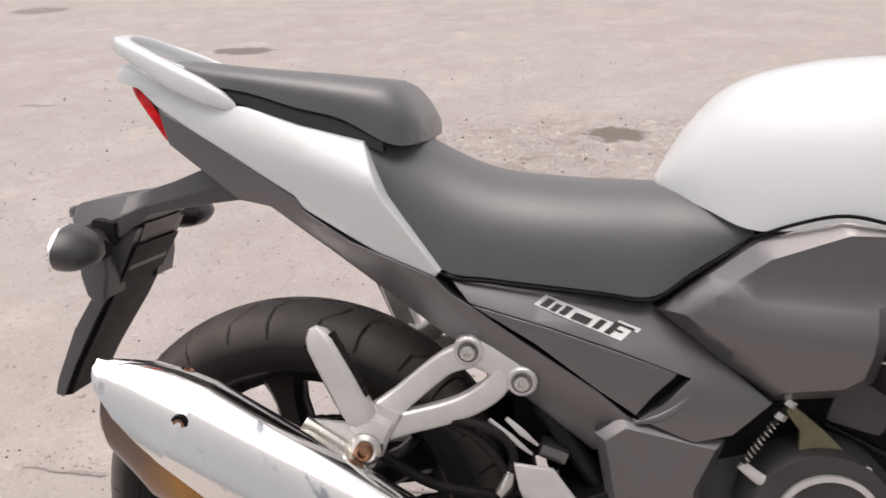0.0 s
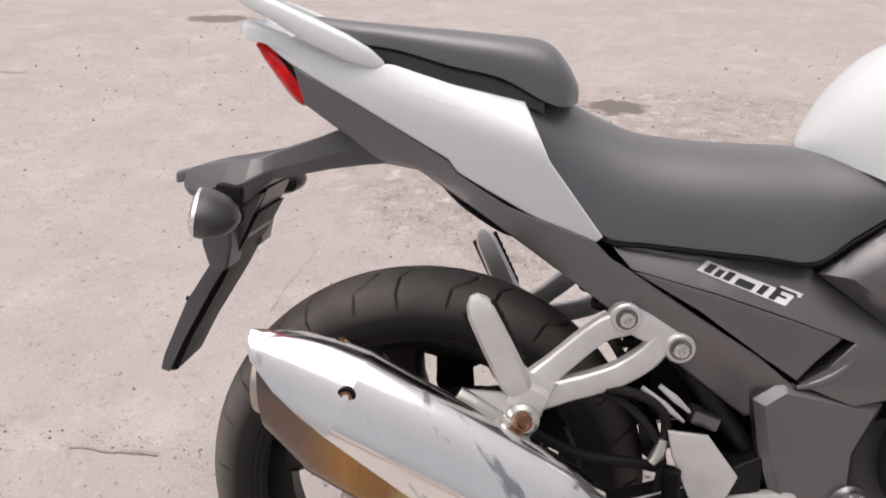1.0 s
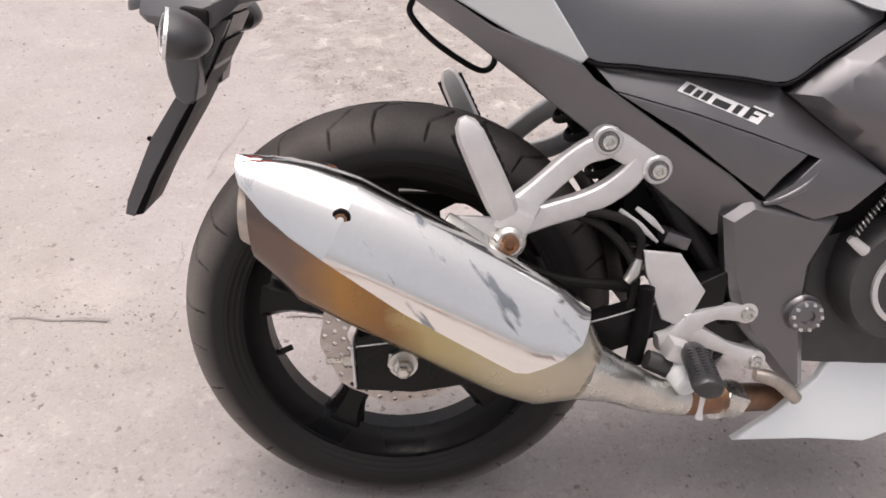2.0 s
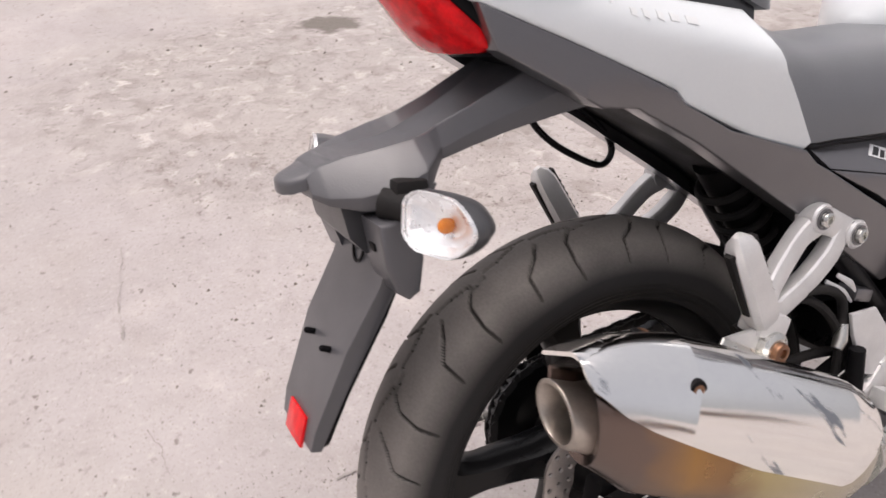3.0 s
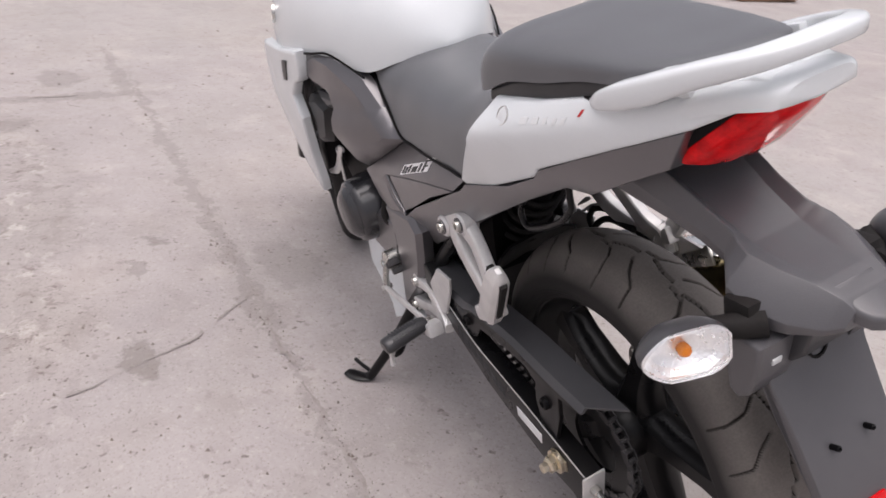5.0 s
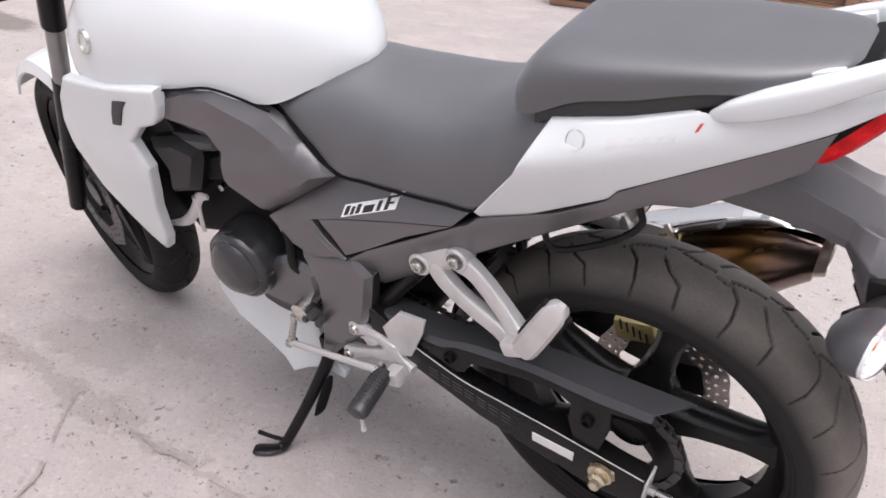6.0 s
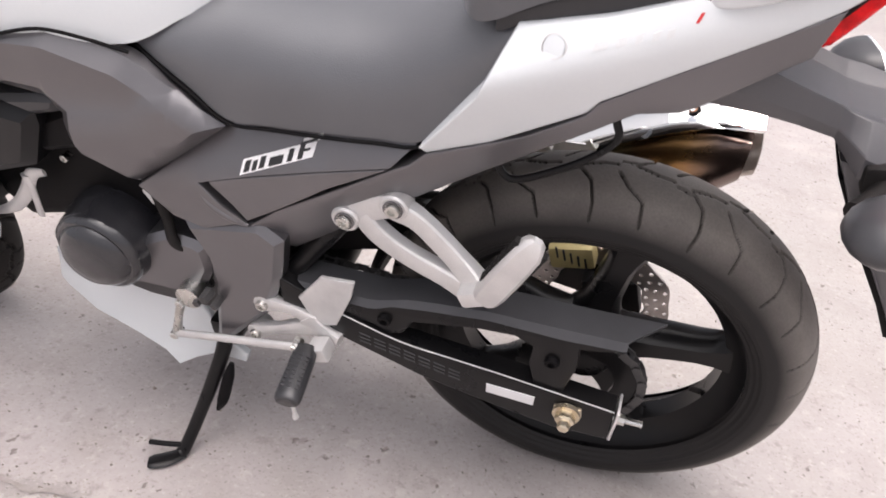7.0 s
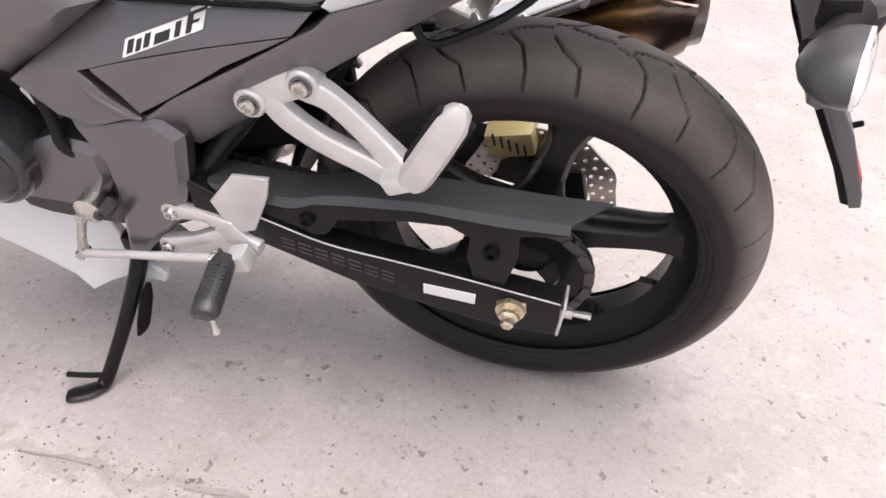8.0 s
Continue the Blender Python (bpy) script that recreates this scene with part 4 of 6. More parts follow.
def mudguard():
    """Neck, lamp beam and plate carrier behind the wheel."""
    keys = [(-0.322, 0.020, 0.027, 0.038, 0.750, 0.0, 0.014, 0.731), (-0.310, 0.022, 0.031, 0.052, 0.758, 0.0, 0.026, 0.724), (-0.285, 0.024, 0.038, 0.070, 0.764, 0.001, 0.032, 0.718), (-0.255, 0.028, 0.050, 0.084, 0.769, 0.007, 0.032, 0.716), (-0.224, 0.031, 0.057, 0.085, 0.774, 0.010, 0.026, 0.722), (-0.207, 0.033, 0.054, 0.070, 0.778, 0.011, 0.022, 0.738), (-0.196, 0.034, 0.050, 0.060, 0.782, 0.011, 0.022, 0.748), (-0.16, 0.037, 0.051, 0.059, 0.794, 0.011, 0.024, 0.755), (-0.12, 0.041, 0.055, 0.065, 0.810, 0.010, 0.028, 0.764), (-0.07, 0.047, 0.059, 0.073, 0.830, 0.005, 0.035, 0.772), (0.0, 0.050, 0.060, 0.075, 0.835, 0.003, 0.035, 0.778)]
    bm = skin(bmesh.new(), [faceted(*k) for k in keys])
    bmesh.ops.recalc_face_normals(bm, faces=bm.faces)
    bmesh.ops.bevel(bm, geom=[e for e in bm.edges if not e.is_boundary and e.calc_face_angle(0) > 0.12], offset=0.0022, segments=2, profile=0.6, affect="EDGES", clamp_overlap=True)
    g = part("mudguard", bm, DARK, bike, "dark grey plastic tail mudguard", 14)
    # number lamp hood: a rounded tongue that slopes down to the rear
    half = [(-0.292, 0.027), (-0.308, 0.0290), (-0.324, 0.0275), (-0.336, 0.022), (-0.343, 0.012), (-0.345, 0.0)]
    bm = slab(half + [(x, -y) for x, y in reversed(half[:-1])], 0.0, 0.013, 1, 0.005)
    for v in bm.verts:
        v.co = Vector((v.co.x, v.co.z, 0.7525 + 0.34 * (v.co.x + 0.292) + v.co.y - 5.5 * v.co.z ** 2))
    part("lamp_hood", bm, DARK, g, "grey number lamp hood")
    # dark housing below the platform, between the ears
    bm = slab([(-0.302, 0.730), (-0.296, 0.690), (-0.282, 0.672), (-0.235, 0.668), (-0.205, 0.735)], -0.052, 0.052, 1, 0.004)
    part("lamp_housing", bm, CARRIER, g, "matte black lamp housing")
    for s in (1, -1):
        bm = bmesh.new()
        box(bm, (-0.245, s * 0.082, 0.728), (0.034, 0.02, 0.034), (0, 8, 0), 0.006)
        part("signal_socket", bm, RUBBER, g)
    bm = slab([(-0.262, 0.725), (-0.276, 0.66), (-0.285, 0.64), (-0.325, 0.582), (-0.366, 0.50), (-0.373, 0.478), (-0.362, 0.474), (-0.335, 0.525), (-0.29, 0.60), (-0.245, 0.67), (-0.215, 0.73)], -0.067, 0.067, 1, 0.003)
    for v in bm.verts:
        v.co.y *= curve([(0.47, 0.72), (0.62, 1.0)], v.co.z)
    p = part("plate_carrier", bm, DARK, bike, "blank dark plastic number plate carrier")
    # black sheet added on the carrier's inner face: shade put into colour
    bm = slab([(-0.238, 0.70), (-0.292, 0.60), (-0.337, 0.525), (-0.362, 0.474), (-0.352, 0.476), (-0.324, 0.53), (-0.278, 0.605), (-0.222, 0.705)], -0.060, 0.060, 1, 0.002)
    for v in bm.verts:
        v.co.y *= curve([(0.47, 0.72), (0.62, 1.0)], v.co.z)
    part("shade_backing", bm, BLACK, p, "matte black inner sheet that stands for shade")
    for s in (1, -1):
        ear = slab([(-0.289, 0.711), (-0.286, 0.668), (-0.279, 0.642), (-0.267, 0.632), (-0.255, 0.638), (-0.248, 0.67), (-0.25, 0.711)], 0.045, 0.096, s, 0.005)
        part("bracket_ear", ear, DARK, p, "boxed bracket ear")
        bm = bmesh.new()
        box(bm, (-0.2875, s * 0.070, 0.684), (0.003, 0.012, 0.008), (0, -6, 0), 0.001)
        part("ear_slot", bm, PALE if s > 0 else BLACK, p)
        bolt(p, (-0.336, s * 0.025, 0.573), 1, 0.0035, BLACK, (-0.88, 0, 0.45), "plate_screw")
    bm = bmesh.new()
    box(bm, (-0.284, 0, 0.702), (0.02, 0.088, 0.036), (0, -12, 0), 0.003)
    part("lamp_window", bm, BLACK, p)
    bm = bmesh.new()
    rings = [[Vector((-0.2775 - 0.30 * rr * math.sin(f) * -1 - 0.002 * k, rr * math.cos(f), 0.660 + rr * math.sin(f))) for f in (2 * math.pi * j / 24 for j in range(24))] for k, rr in ((0, 0.0145), (1, 0.0145), (1, 0.0115), (0, 0.0115))]
    skin(bm, rings, False)
    part("boss_ring", bm, BLACK, p)
    bm = bmesh.new()
    box(bm, (-0.3715, 0, 0.487), (0.004, 0.052, 0.034), (0, 20, 0), 0.0015)
    part("rear_reflector", bm, REDL, p, "red rectangular rear reflector")
    p.location.x = 0.007
    return g


mudguard()


def signal(s, at=(-0.252, 0.157, 0.720), yaw=16, flip=1):
    """A turn signal: stalk, pod, clear lens and amber bulb."""
    e = new("turn_signal")
    e.parent = bike
    e.matrix_local = pose(at[0], s * at[1], at[2], 0, 10, -s * yaw)
    tagged(e, "oval turn signal with a clear lens and amber bulb")
    out = [(math.cos(f), math.sin(f)) for f in (2 * math.pi * k / 28 for k in range(28))]

    def shape(c, z, w, h):
        """Blunt towards the stalk, drawn out to a point at the far end."""
        reach = c * s
        side = min(1.10, 1.10 * reach) if reach > 0 else max(-0.92, 1.05 * reach)
        tall = max(-0.93, min(0.93, 1.06 * z)) * (1 - 0.30 * max(0.0, reach) ** 2)
        return Vector((0, w * side * s, h * tall))

    def bowl(steps, cap=True):
        return skin(bmesh.new(), [[shape(c, z, 0.0435 * q, 0.0285 * q) + Vector((x, 0, 0.002)) for c, z in out] for x, q in steps], cap)

    part("pod", bowl(((0.024, 0.1), (0.022, 0.45), (0.014, 0.75), (0.002, 0.93), (-0.004, 0.96), (-0.004, 1.0), (0.004, 1.02), (0.015, 0.96), (0.029, 0.76), (0.039, 0.46), (0.044, 0.12))), POD, e)
    part("reflector", bowl(((-0.0042, 0.97), (-0.0045, 0.93), (-0.0010, 0.90), (0.0065, 0.72), (0.0115, 0.43), (0.0130, 0.1)), False), SILV, e, "faceted silver reflector", 3)
    part("lens_rim", bowl(((-0.004, 1.005), (-0.0075, 1.005), (-0.0078, 0.985), (-0.0074, 0.960), (-0.004, 0.955)), False), SILV, e, "thin silvered rim")
    lens = part("lens", bowl(((-0.0045, 0.950), (-0.007, 0.945), (-0.0105, 0.8), (-0.0125, 0.45), (-0.013, 0.05), (-0.0118, 0.05), (-0.0113, 0.45), (-0.0093, 0.78), (-0.0045, 0.94)), False), CLEAR, e, "clear plastic lens")
    lens.visible_shadow = False
    bm = bmesh.new()
    lathe(bm, [(0.0005, -0.012), (0.0058, -0.012), (0.0068, -0.006), (0.0068, -0.002), (0.005, 0.001), (0.0005, 0.0025)], (0.003, 0, 0), seg=18, m=align((-1, 0, 0)))
    part("bulb", bm, AMBER, e)
    bm = bmesh.new()
    tube(bm, [(0.036, -s * 0.02, 0.0), (0.024, -s * 0.048, 0.002), (0.01, -s * 0.085, 0.006)], [0.013, 0.0125, 0.016], 12, 3)
    part("stalk", bm, RUBBER, e)


signal(1)
signal(-1)


def front_signal(s):
    """A front turn signal: its dark shell and rubber stalk."""
    e = new("front_turn_signal")
    e.parent = bike
    bm = bmesh.new()
    rings = []
    for q, r in ((-0.045, 0.006), (-0.038, 0.019), (-0.015, 0.027), (0.012, 0.026), (0.036, 0.017), (0.046, 0.005)):
        rings.append([Vector((1.20 + r * 1.1 * math.cos(f), s * (0.228 + q * 0.9), 0.832 + r * 0.85 * math.sin(f))) for f in (2 * math.pi * k / 18 for k in range(18))])
    part("pod", skin(bmesh.new(), rings), SATIN, e)
    part("stalk", tube(bmesh.new(), [(1.195, s * 0.20, 0.832), (1.18, s * 0.15, 0.832), (1.15, s * 0.09, 0.832)], 0.011, 10, 3), RUBBER, e)


front_signal(1)
front_signal(-1)


def passenger_bracket(s):
    e = new("passenger_footrest")
    e.parent = bike
    y = 0.131
    P = lambda x, z, dy=0.0: (x, s * (y + dy), z)
    ARM = lambda *a: part("bracket_arm", tube(bmesh.new(), *a, sq=0.5), ALU, e, "cast silver bracket arm", 30)
    ARM([P(0.246, 0.602), P(0.215, 0.588, 0.002), P(0.165, 0.545, 0.010), P(0.138, 0.523, 0.022)], [0.017, 0.0145, 0.0150, 0.019], 14, 5, 0.7, (0, s, 0))
    ARM([P(0.292, 0.580), P(0.272, 0.556, 0.001), P(0.235, 0.533, 0.004), P(0.18, 0.517, 0.012), P(0.142, 0.510, 0.022)], [0.014, 0.0155, 0.0150, 0.0150, 0.018], 14, 5, 0.7, (0, s, 0))
    ARM([P(0.246, 0.609), P(0.28, 0.592), P(0.311, 0.574)], [0.018, 0.017, 0.018], 14, 5, 0.5, (0, s, 0))
    if s < 0:
        ARM([P(0.150, 0.535, 0.02), P(0.138, 0.505, 0.028), P(0.130, 0.483, 0.032)], [0.02, 0.017, 0.017], 12, 4, 0.6, (0, s, 0))
    for x, z in ((0.246, 0.609), (0.311, 0.574)):
        bm = bmesh.new()
        lathe(bm, [(0.0005, -0.012), (0.0185, -0.012), (0.0185, 0.011), (0.016, 0.014), (0.0125, 0.0135), (0.0005, 0.0135)], P(x, z), seg=24, m=align((0, s, 0)))
        part("boss", bm, ALU, e)
        bm = bmesh.new()
        hoop(bm, P(x, z, 0.0145), (0, s, 0), 0.0105, 0.0022, 0.0012, 24)
        part("recess_ring", bm, GREY, e)
        bolt(e, (x, s * (y + 0.016), z), s, 0.0095)
    # folded peg
    bm = bmesh.new()
    a, b = Vector((0.120, s * 0.172, 0.533)), Vector((0.068, s * 0.180, 0.640))
    rings = []
    d = (b - a).normalized()
    w = Vector((d.z, 0, -d.x))
    for q, half, th in ((-0.12, 0.011, 0.009), (-0.04, 0.0165, 0.0125), (0.1, 0.0185, 0.0140), (0.5, 0.0180, 0.0145), (0.84, 0.0165, 0.0135), (0.95, 0.0125, 0.010), (1.02, 0.005, 0.004)):
        c = a + (b - a) * q
        rings.append([c + w * half * u + Vector((0, s * th * v, 0)) for u, v in ((1, 0.55), (0.72, 1), (-0.72, 1), (-1, 0.55), (-1, -0.55), (-0.72, -1), (0.72, -1), (1, -0.55))])
    skin(bm, rings)
    peg = part("peg", bm, ALU, e, "folded silver passenger peg", 30)
    for u in (1, -1):
        bm = bmesh.new()
        rings = [[a + (b - a) * q + w * (u * (0.0150 + k * 0.0055)) + Vector((0, s * v * 0.0062, 0)) for k, v in ((0, 1), (1, 0.7), (1, -0.7), (0, -1))] for q in (0.16, 0.2, 0.86, 0.90)]
        part("rubber_strip", skin(bm, rings), RUBBER, peg, "worn black rubber strip")
    for k in range(6):
        bm = bmesh.new()
        c = a + (b - a) * (0.22 + 0.10 * k) + w * 0.0198
        box(bm, tuple(c), (0.005, 0.0105, 0.004), (0, math.degrees(-math.atan2(d.z, d.x)), 0), 0.001)
        part("tread_rib", bm, RUBBER, peg)
    bm = bmesh.new()
    box(bm, (0.133, s * 0.165, 0.518 if s < 0 else 0.526), (0.045, 0.034, 0.03 if s < 0 else 0.024), (0, 25, 0), 0.006)
    part("hinge", bm, ALU, e)
    return e


for s in (1, -1):
    passenger_bracket(s)
low = bmesh.new()
lathe(low, [(0.0005, -0.01), (0.02, -0.01), (0.02, 0.008), (0.015, 0.012), (0.0005, 0.012)], (0.128, -0.178, 0.494), seg=24, m=align((0, -1, 0)))
part("silencer_mount", low, STEEL, bike)
bolt(bike, (0.128, -0.192, 0.494), -1, 0.0115, COPPER)


def rider_footrest(s):
    e = new("rider_footrest")
    e.parent = bike
    y = 0.150
    P = lambda x, z, dy=0.0: (x, s * (y + dy), z)
    ARM = lambda *a: part("bracket_arm", tube(bmesh.new(), *a, sq=0.5), ALU, e, "cast silver bracket arm", 30)
    ARM([P(0.449, 0.388), P(0.41, 0.385), P(0.372, 0.372)], [0.014, 0.009, 0.014], 10, 4, 0.7, (0, s, 0))
    ARM([P(0.472, 0.318), P(0.43, 0.335), P(0.372, 0.362)], [0.014, 0.009, 0.015], 10, 4, 0.7, (0, s, 0))
    ARM([P(0.385, 0.378), P(0.36, 0.352), P(0.335, 0.345, 0.005)], [0.015, 0.016, 0.012], 10, 4, 0.7, (0, s, 0))
    for x, z in ((0.449, 0.388), (0.472, 0.318)):
        bm = bmesh.new()
        lathe(bm, [(0.0005, -0.02), (0.0145, -0.02), (0.0145, 0.008), (0.0005, 0.009)], P(x, z), seg=20, m=align((0, s, 0)))
        part("boss", bm, ALU, e)
        bolt(e, (x, s * (y + 0.011), z), s, 0.009)
    bm = slab([(0.304, 0.472), (0.352, 0.468), (0.391, 0.417), (0.382, 0.394), (0.363, 0.367), (0.338, 0.377), (0.311, 0.440)], 0, 0.005, s, 0.002)
    for v in bm.verts:
        v.co.y += s * (0.150 + 0.02 * (v.co.z - 0.38) * -1)
    part("heel_guard", bm, ALU, e, "plain silver heel plate")
    a, b = Vector((0.372, s * 0.185, 0.352)), Vector((0.362, s * 0.275, 0.345))
    bm = tube(bmesh.new(), [a, a.lerp(b, 0.2), a.lerp(b, 0.9), b], [0.013, 0.018, 0.019, 0.013], 12, 4, 0.75, (0, 0, 1))
    peg = part("peg", bm, CARRIER, e, "grey ribbed rubber rider peg")
    for k in range(9):
        for j in (-1, 0, 1):  # three rows of ribs
            bm = bmesh.new()
            box(bm, tuple(a.lerp(b, 0.24 + 0.07 * k) + Vector((j * 0.010, 0, 0.0132 - 0.0022 * abs(j)))), (0.007, 0.0038, 0.003), (0, 0, 0), 0.0006)
            part("rib", bm, CARRIER, peg)
    bm = bmesh.new()
    tube(bm, [(0.36, s * 0.265, 0.338), (0.358, s * 0.267, 0.315), (0.358, s * 0.267, 0.302)], [0.0035, 0.003, 0.005], 8, 3)
    part("feeler", bm, ALU, e)
    bm = bmesh.new()
    box(bm, (0.355, s * 0.178, 0.345), (0.03, 0.03, 0.026), (0, 20, 0), 0.005)
    part("hinge", bm, ALU, e)
    return e


for s in (1, -1):
    rider_footrest(s)


def shifter():
    bm = tube(bmesh.new(), [(0.395, 0.172, 0.327), (0.47, 0.172, 0.311), (0.546, 0.172, 0.296), (0.612, 0.172, 0.281)], 0.0075, 10, 4, 0.7, (0, 1, 0))
    lv = part("gear_lever", bm, ALU, bike, "silver gear rod with its linkage")
    bm = tube(bmesh.new(), [(0.612, 0.168, 0.276), (0.60, 0.17, 0.31), (0.588, 0.168, 0.345), (0.578, 0.165, 0.365)], [0.008, 0.0065, 0.0065, 0.009], 10, 3)
    part("link_arm", bm, STEEL, lv)
    for x, z, r in ((0.612, 0.279, 0.008), (0.580, 0.362, 0.008), (0.533, 0.388, 0.009), (0.518, 0.378, 0.007), (0.40, 0.326, 0.008), (0.548, 0.375, 0.007)):
        bm = bmesh.new()
        lathe(bm, [(0.0005, -0.014), (r, -0.014), (r, 0.004), (r * 0.8, 0.007), (0.0005, 0.007)], (x, 0.172, z), seg=6, m=align((0, 1, 0)))
        part("lock_nut", bm, ENGINE if z > 0.37 else STEEL, lv)


shifter()


def exhaust():
    e = new("exhaust")
    e.parent = bike
    tagged(e, "silencer with chrome heat shield and heat-tinted steel body")
    a, b = Vector((-0.163, -0.212, 0.546)), Vector((0.222, -0.226, 0.344))
    d = (b - a).normalized()
    up = Vector((-d.z, 0, d.x))
    up = (up - d * up.dot(d)).normalized() * (1 if up.z > 0 else -1)
    out = d.cross(up)
    out = out if out.y < 0 else -out
    size = [(-0.05, 0.050, 0.037), (0.0, 0.0545, 0.040), (0.2097, 0.0765, 0.0525), (0.5, 0.077, 0.051), (0.82, 0.076, 0.050), (0.92, 0.066, 0.046), (1.0, 0.042, 0.034)]

    def ring(q, grow=0.0, lo=0.0, hi=360.0, seg=36, shift=0.0):
        h, w = curve([(k[0], k[1]) for k in size], q) + grow, curve([(k[0], k[2]) for k in size], q) + grow
        c = a + (b - a) * q
        lean = min(1.0, max(0.0, (0.22 - q) / 0.22)) * 0.55
        return [c - d * (h * math.sin(radians(f)) * lean) + up * h * math.sin(radians(f)) + out * w * math.cos(radians(f)) for f in (lo + (hi - lo) * k / (seg if hi - lo >= 360 else seg - 1) for k in range(seg))]

    def flat_top(r, top):
        return [Vector((max(v.x, -0.174), v.y, min(v.z, top - 0.4 * max(0.0, v.y + 0.228)))) for v in r]

    bm = skin(bmesh.new(), [flat_top(ring(0.16, -0.032), 0.575), flat_top(ring(0.05, -0.022), 0.578), flat_top(ring(0.012, -0.010), 0.584)] + [flat_top(ring(q), 0.590) for q in (0.0, 0.03, 0.06, 0.1, 0.2, 0.35, 0.5, 0.65, 0.8, 0.86, 0.92, 0.97, 1.0)], False)
    part("silencer", bm, HEAT, e, "brown and gold heat-tinted steel silencer")
    # chrome shield: a bent sheet over the upper outer side
    bm = bmesh.new()
    outer, inner = [], []
    n = 30
    for i in range(n + 1):
        q = -0.045 + 0.955 * i / n
        lo = curve([(-0.045, 36), (0.0, 24), (0.05, 12), (0.12, 5), (0.3, -2), (0.45, -8), (0.8, -12), (0.87, 10), (0.91, 35)], q)
        hi = 128
        outer.append(flat_top(ring(q, 0.009, lo, hi, 22), 0.6045))
        inner.append(flat_top(ring(q, 0.0065, lo, hi, 22), 0.609))
    rows_o = [[bm.verts.new(v) for v in r] for r in outer]
    rows_i = [[bm.verts.new(v) for v in r] for r in inner]
    for i in range(n):
        for j in range(21):
            bm.faces.new((rows_o[i][j], rows_o[i + 1][j], rows_o[i + 1][j + 1], rows_o[i][j + 1]))
            bm.faces.new((rows_i[i][j], rows_i[i][j + 1], rows_i[i + 1][j + 1], rows_i[i + 1][j]))
        for j in (0, 21):
            bm.faces.new((rows_o[i][j], rows_i[i][j], rows_i[i + 1][j], rows_o[i + 1][j]))
    for i in (0, n):
        for j in range(21):
            bm.faces.new((rows_o[i][j], rows_o[i][j + 1], rows_i[i][j + 1], rows_i[i][j]))
    shield = part("heat_shield", bm, CHROME, e, "scuffed chrome heat shield")
    fold = set(range(8 * 22, 9 * 22))  # the sheet is folded where its tail end begins
    for ed in shield.data.edges:
        if ed.vertices[0] in fold and ed.vertices[1] in fold:
            ed.use_edge_sharp = True
    for at, ax in (((-0.064, -0.2645, 0.549), out), ((0.154, -0.275, 0.396), out), ((-0.076, -0.206, 0.590), up)):
        ax = Vector(ax)
        bolt(e, tuple(Vector(at) - ax * 0.0055), -1, 0.0112, BLACK, tuple(ax), "washer")
        bolt(e, tuple(Vector(at) - ax * 0.0045), -1, 0.0075, COPPER, tuple(ax))
    # outlet: a short pipe cut off upright, black inside
    tip, root = Vector((-0.178, -0.205, 0.537)), a + d * 0.07 - up * 0.012
    ax = (tip - root).normalized()
    side = Vector((0, 1, 0))
    rise = ax.cross(side).normalized()

    def mouth(r, back, cut):
        """A ring of the pipe: cut 1 stands upright, cut 0 square to the pipe."""
        ring = []
        for k in range(32):
            f = 2 * math.pi * k / 32
            v = tip - ax * back + (side * math.cos(f) + rise * math.sin(f)) * r
            ring.append(v + ax * ((tip.x - back * ax.x - v.x) / ax.x) * cut)
        return ring

    bm = skin(bmesh.new(), [mouth(0.040, 0.075, 0), mouth(0.038, 0.045, 0.3), mouth(0.0315, 0.028, 0.7), mouth(0.0305, 0.012, 1), mouth(0.0303, 0.001, 1), mouth(0.0295, 0.0, 1), mouth(0.0262, 0.0, 1), mouth(0.0245, 0.003, 1), mouth(0.0225, 0.016, 0.8), mouth(0.0200, 0.030, 0.6), mouth(0.0195, 0.05, 0.3)], False)
    part("outlet", bm, PIPE, e, "dull steel outlet pipe with a black bore")
    bm = skin(bmesh.new(), [mouth(0.0193, 0.032, 0.6), mouth(0.0193, 0.048, 0.3), mouth(0.0005, 0.048, 0.3), mouth(0.0005, 0.05, 0.3), mouth(0.0194, 0.05, 0.3), mouth(0.0194, 0.032, 0.6)], False)
    part("bore", bm, INK, e)
    # link pipe
    bm = tube(bmesh.new(), [tuple(b - d * 0.01), (0.263, -0.215, 0.325), (0.323, -0.195, 0.29), (0.37, -0.18, 0.272)], [0.04, 0.03, 0.024, 0.022], 16, 5)
    part("link_pipe", bm, STEEL, e)
    bm = tube(bmesh.new(), [(0.33, -0.193, 0.287), (0.37, -0.18, 0.272), (0.42, -0.16, 0.26), (0.50, -0.11, 0.23), (0.62, -0.06, 0.20)], 0.0205, 14, 5)
    part("head_pipe", bm, COPPER, e)
    bm = bmesh.new()
    box(bm, (0.09, -0.178, 0.488), (0.1, 0.006, 0.035), (0, 32, 0), 0.003)
    part("hanger", bm, STEEL, e)


exhaust()


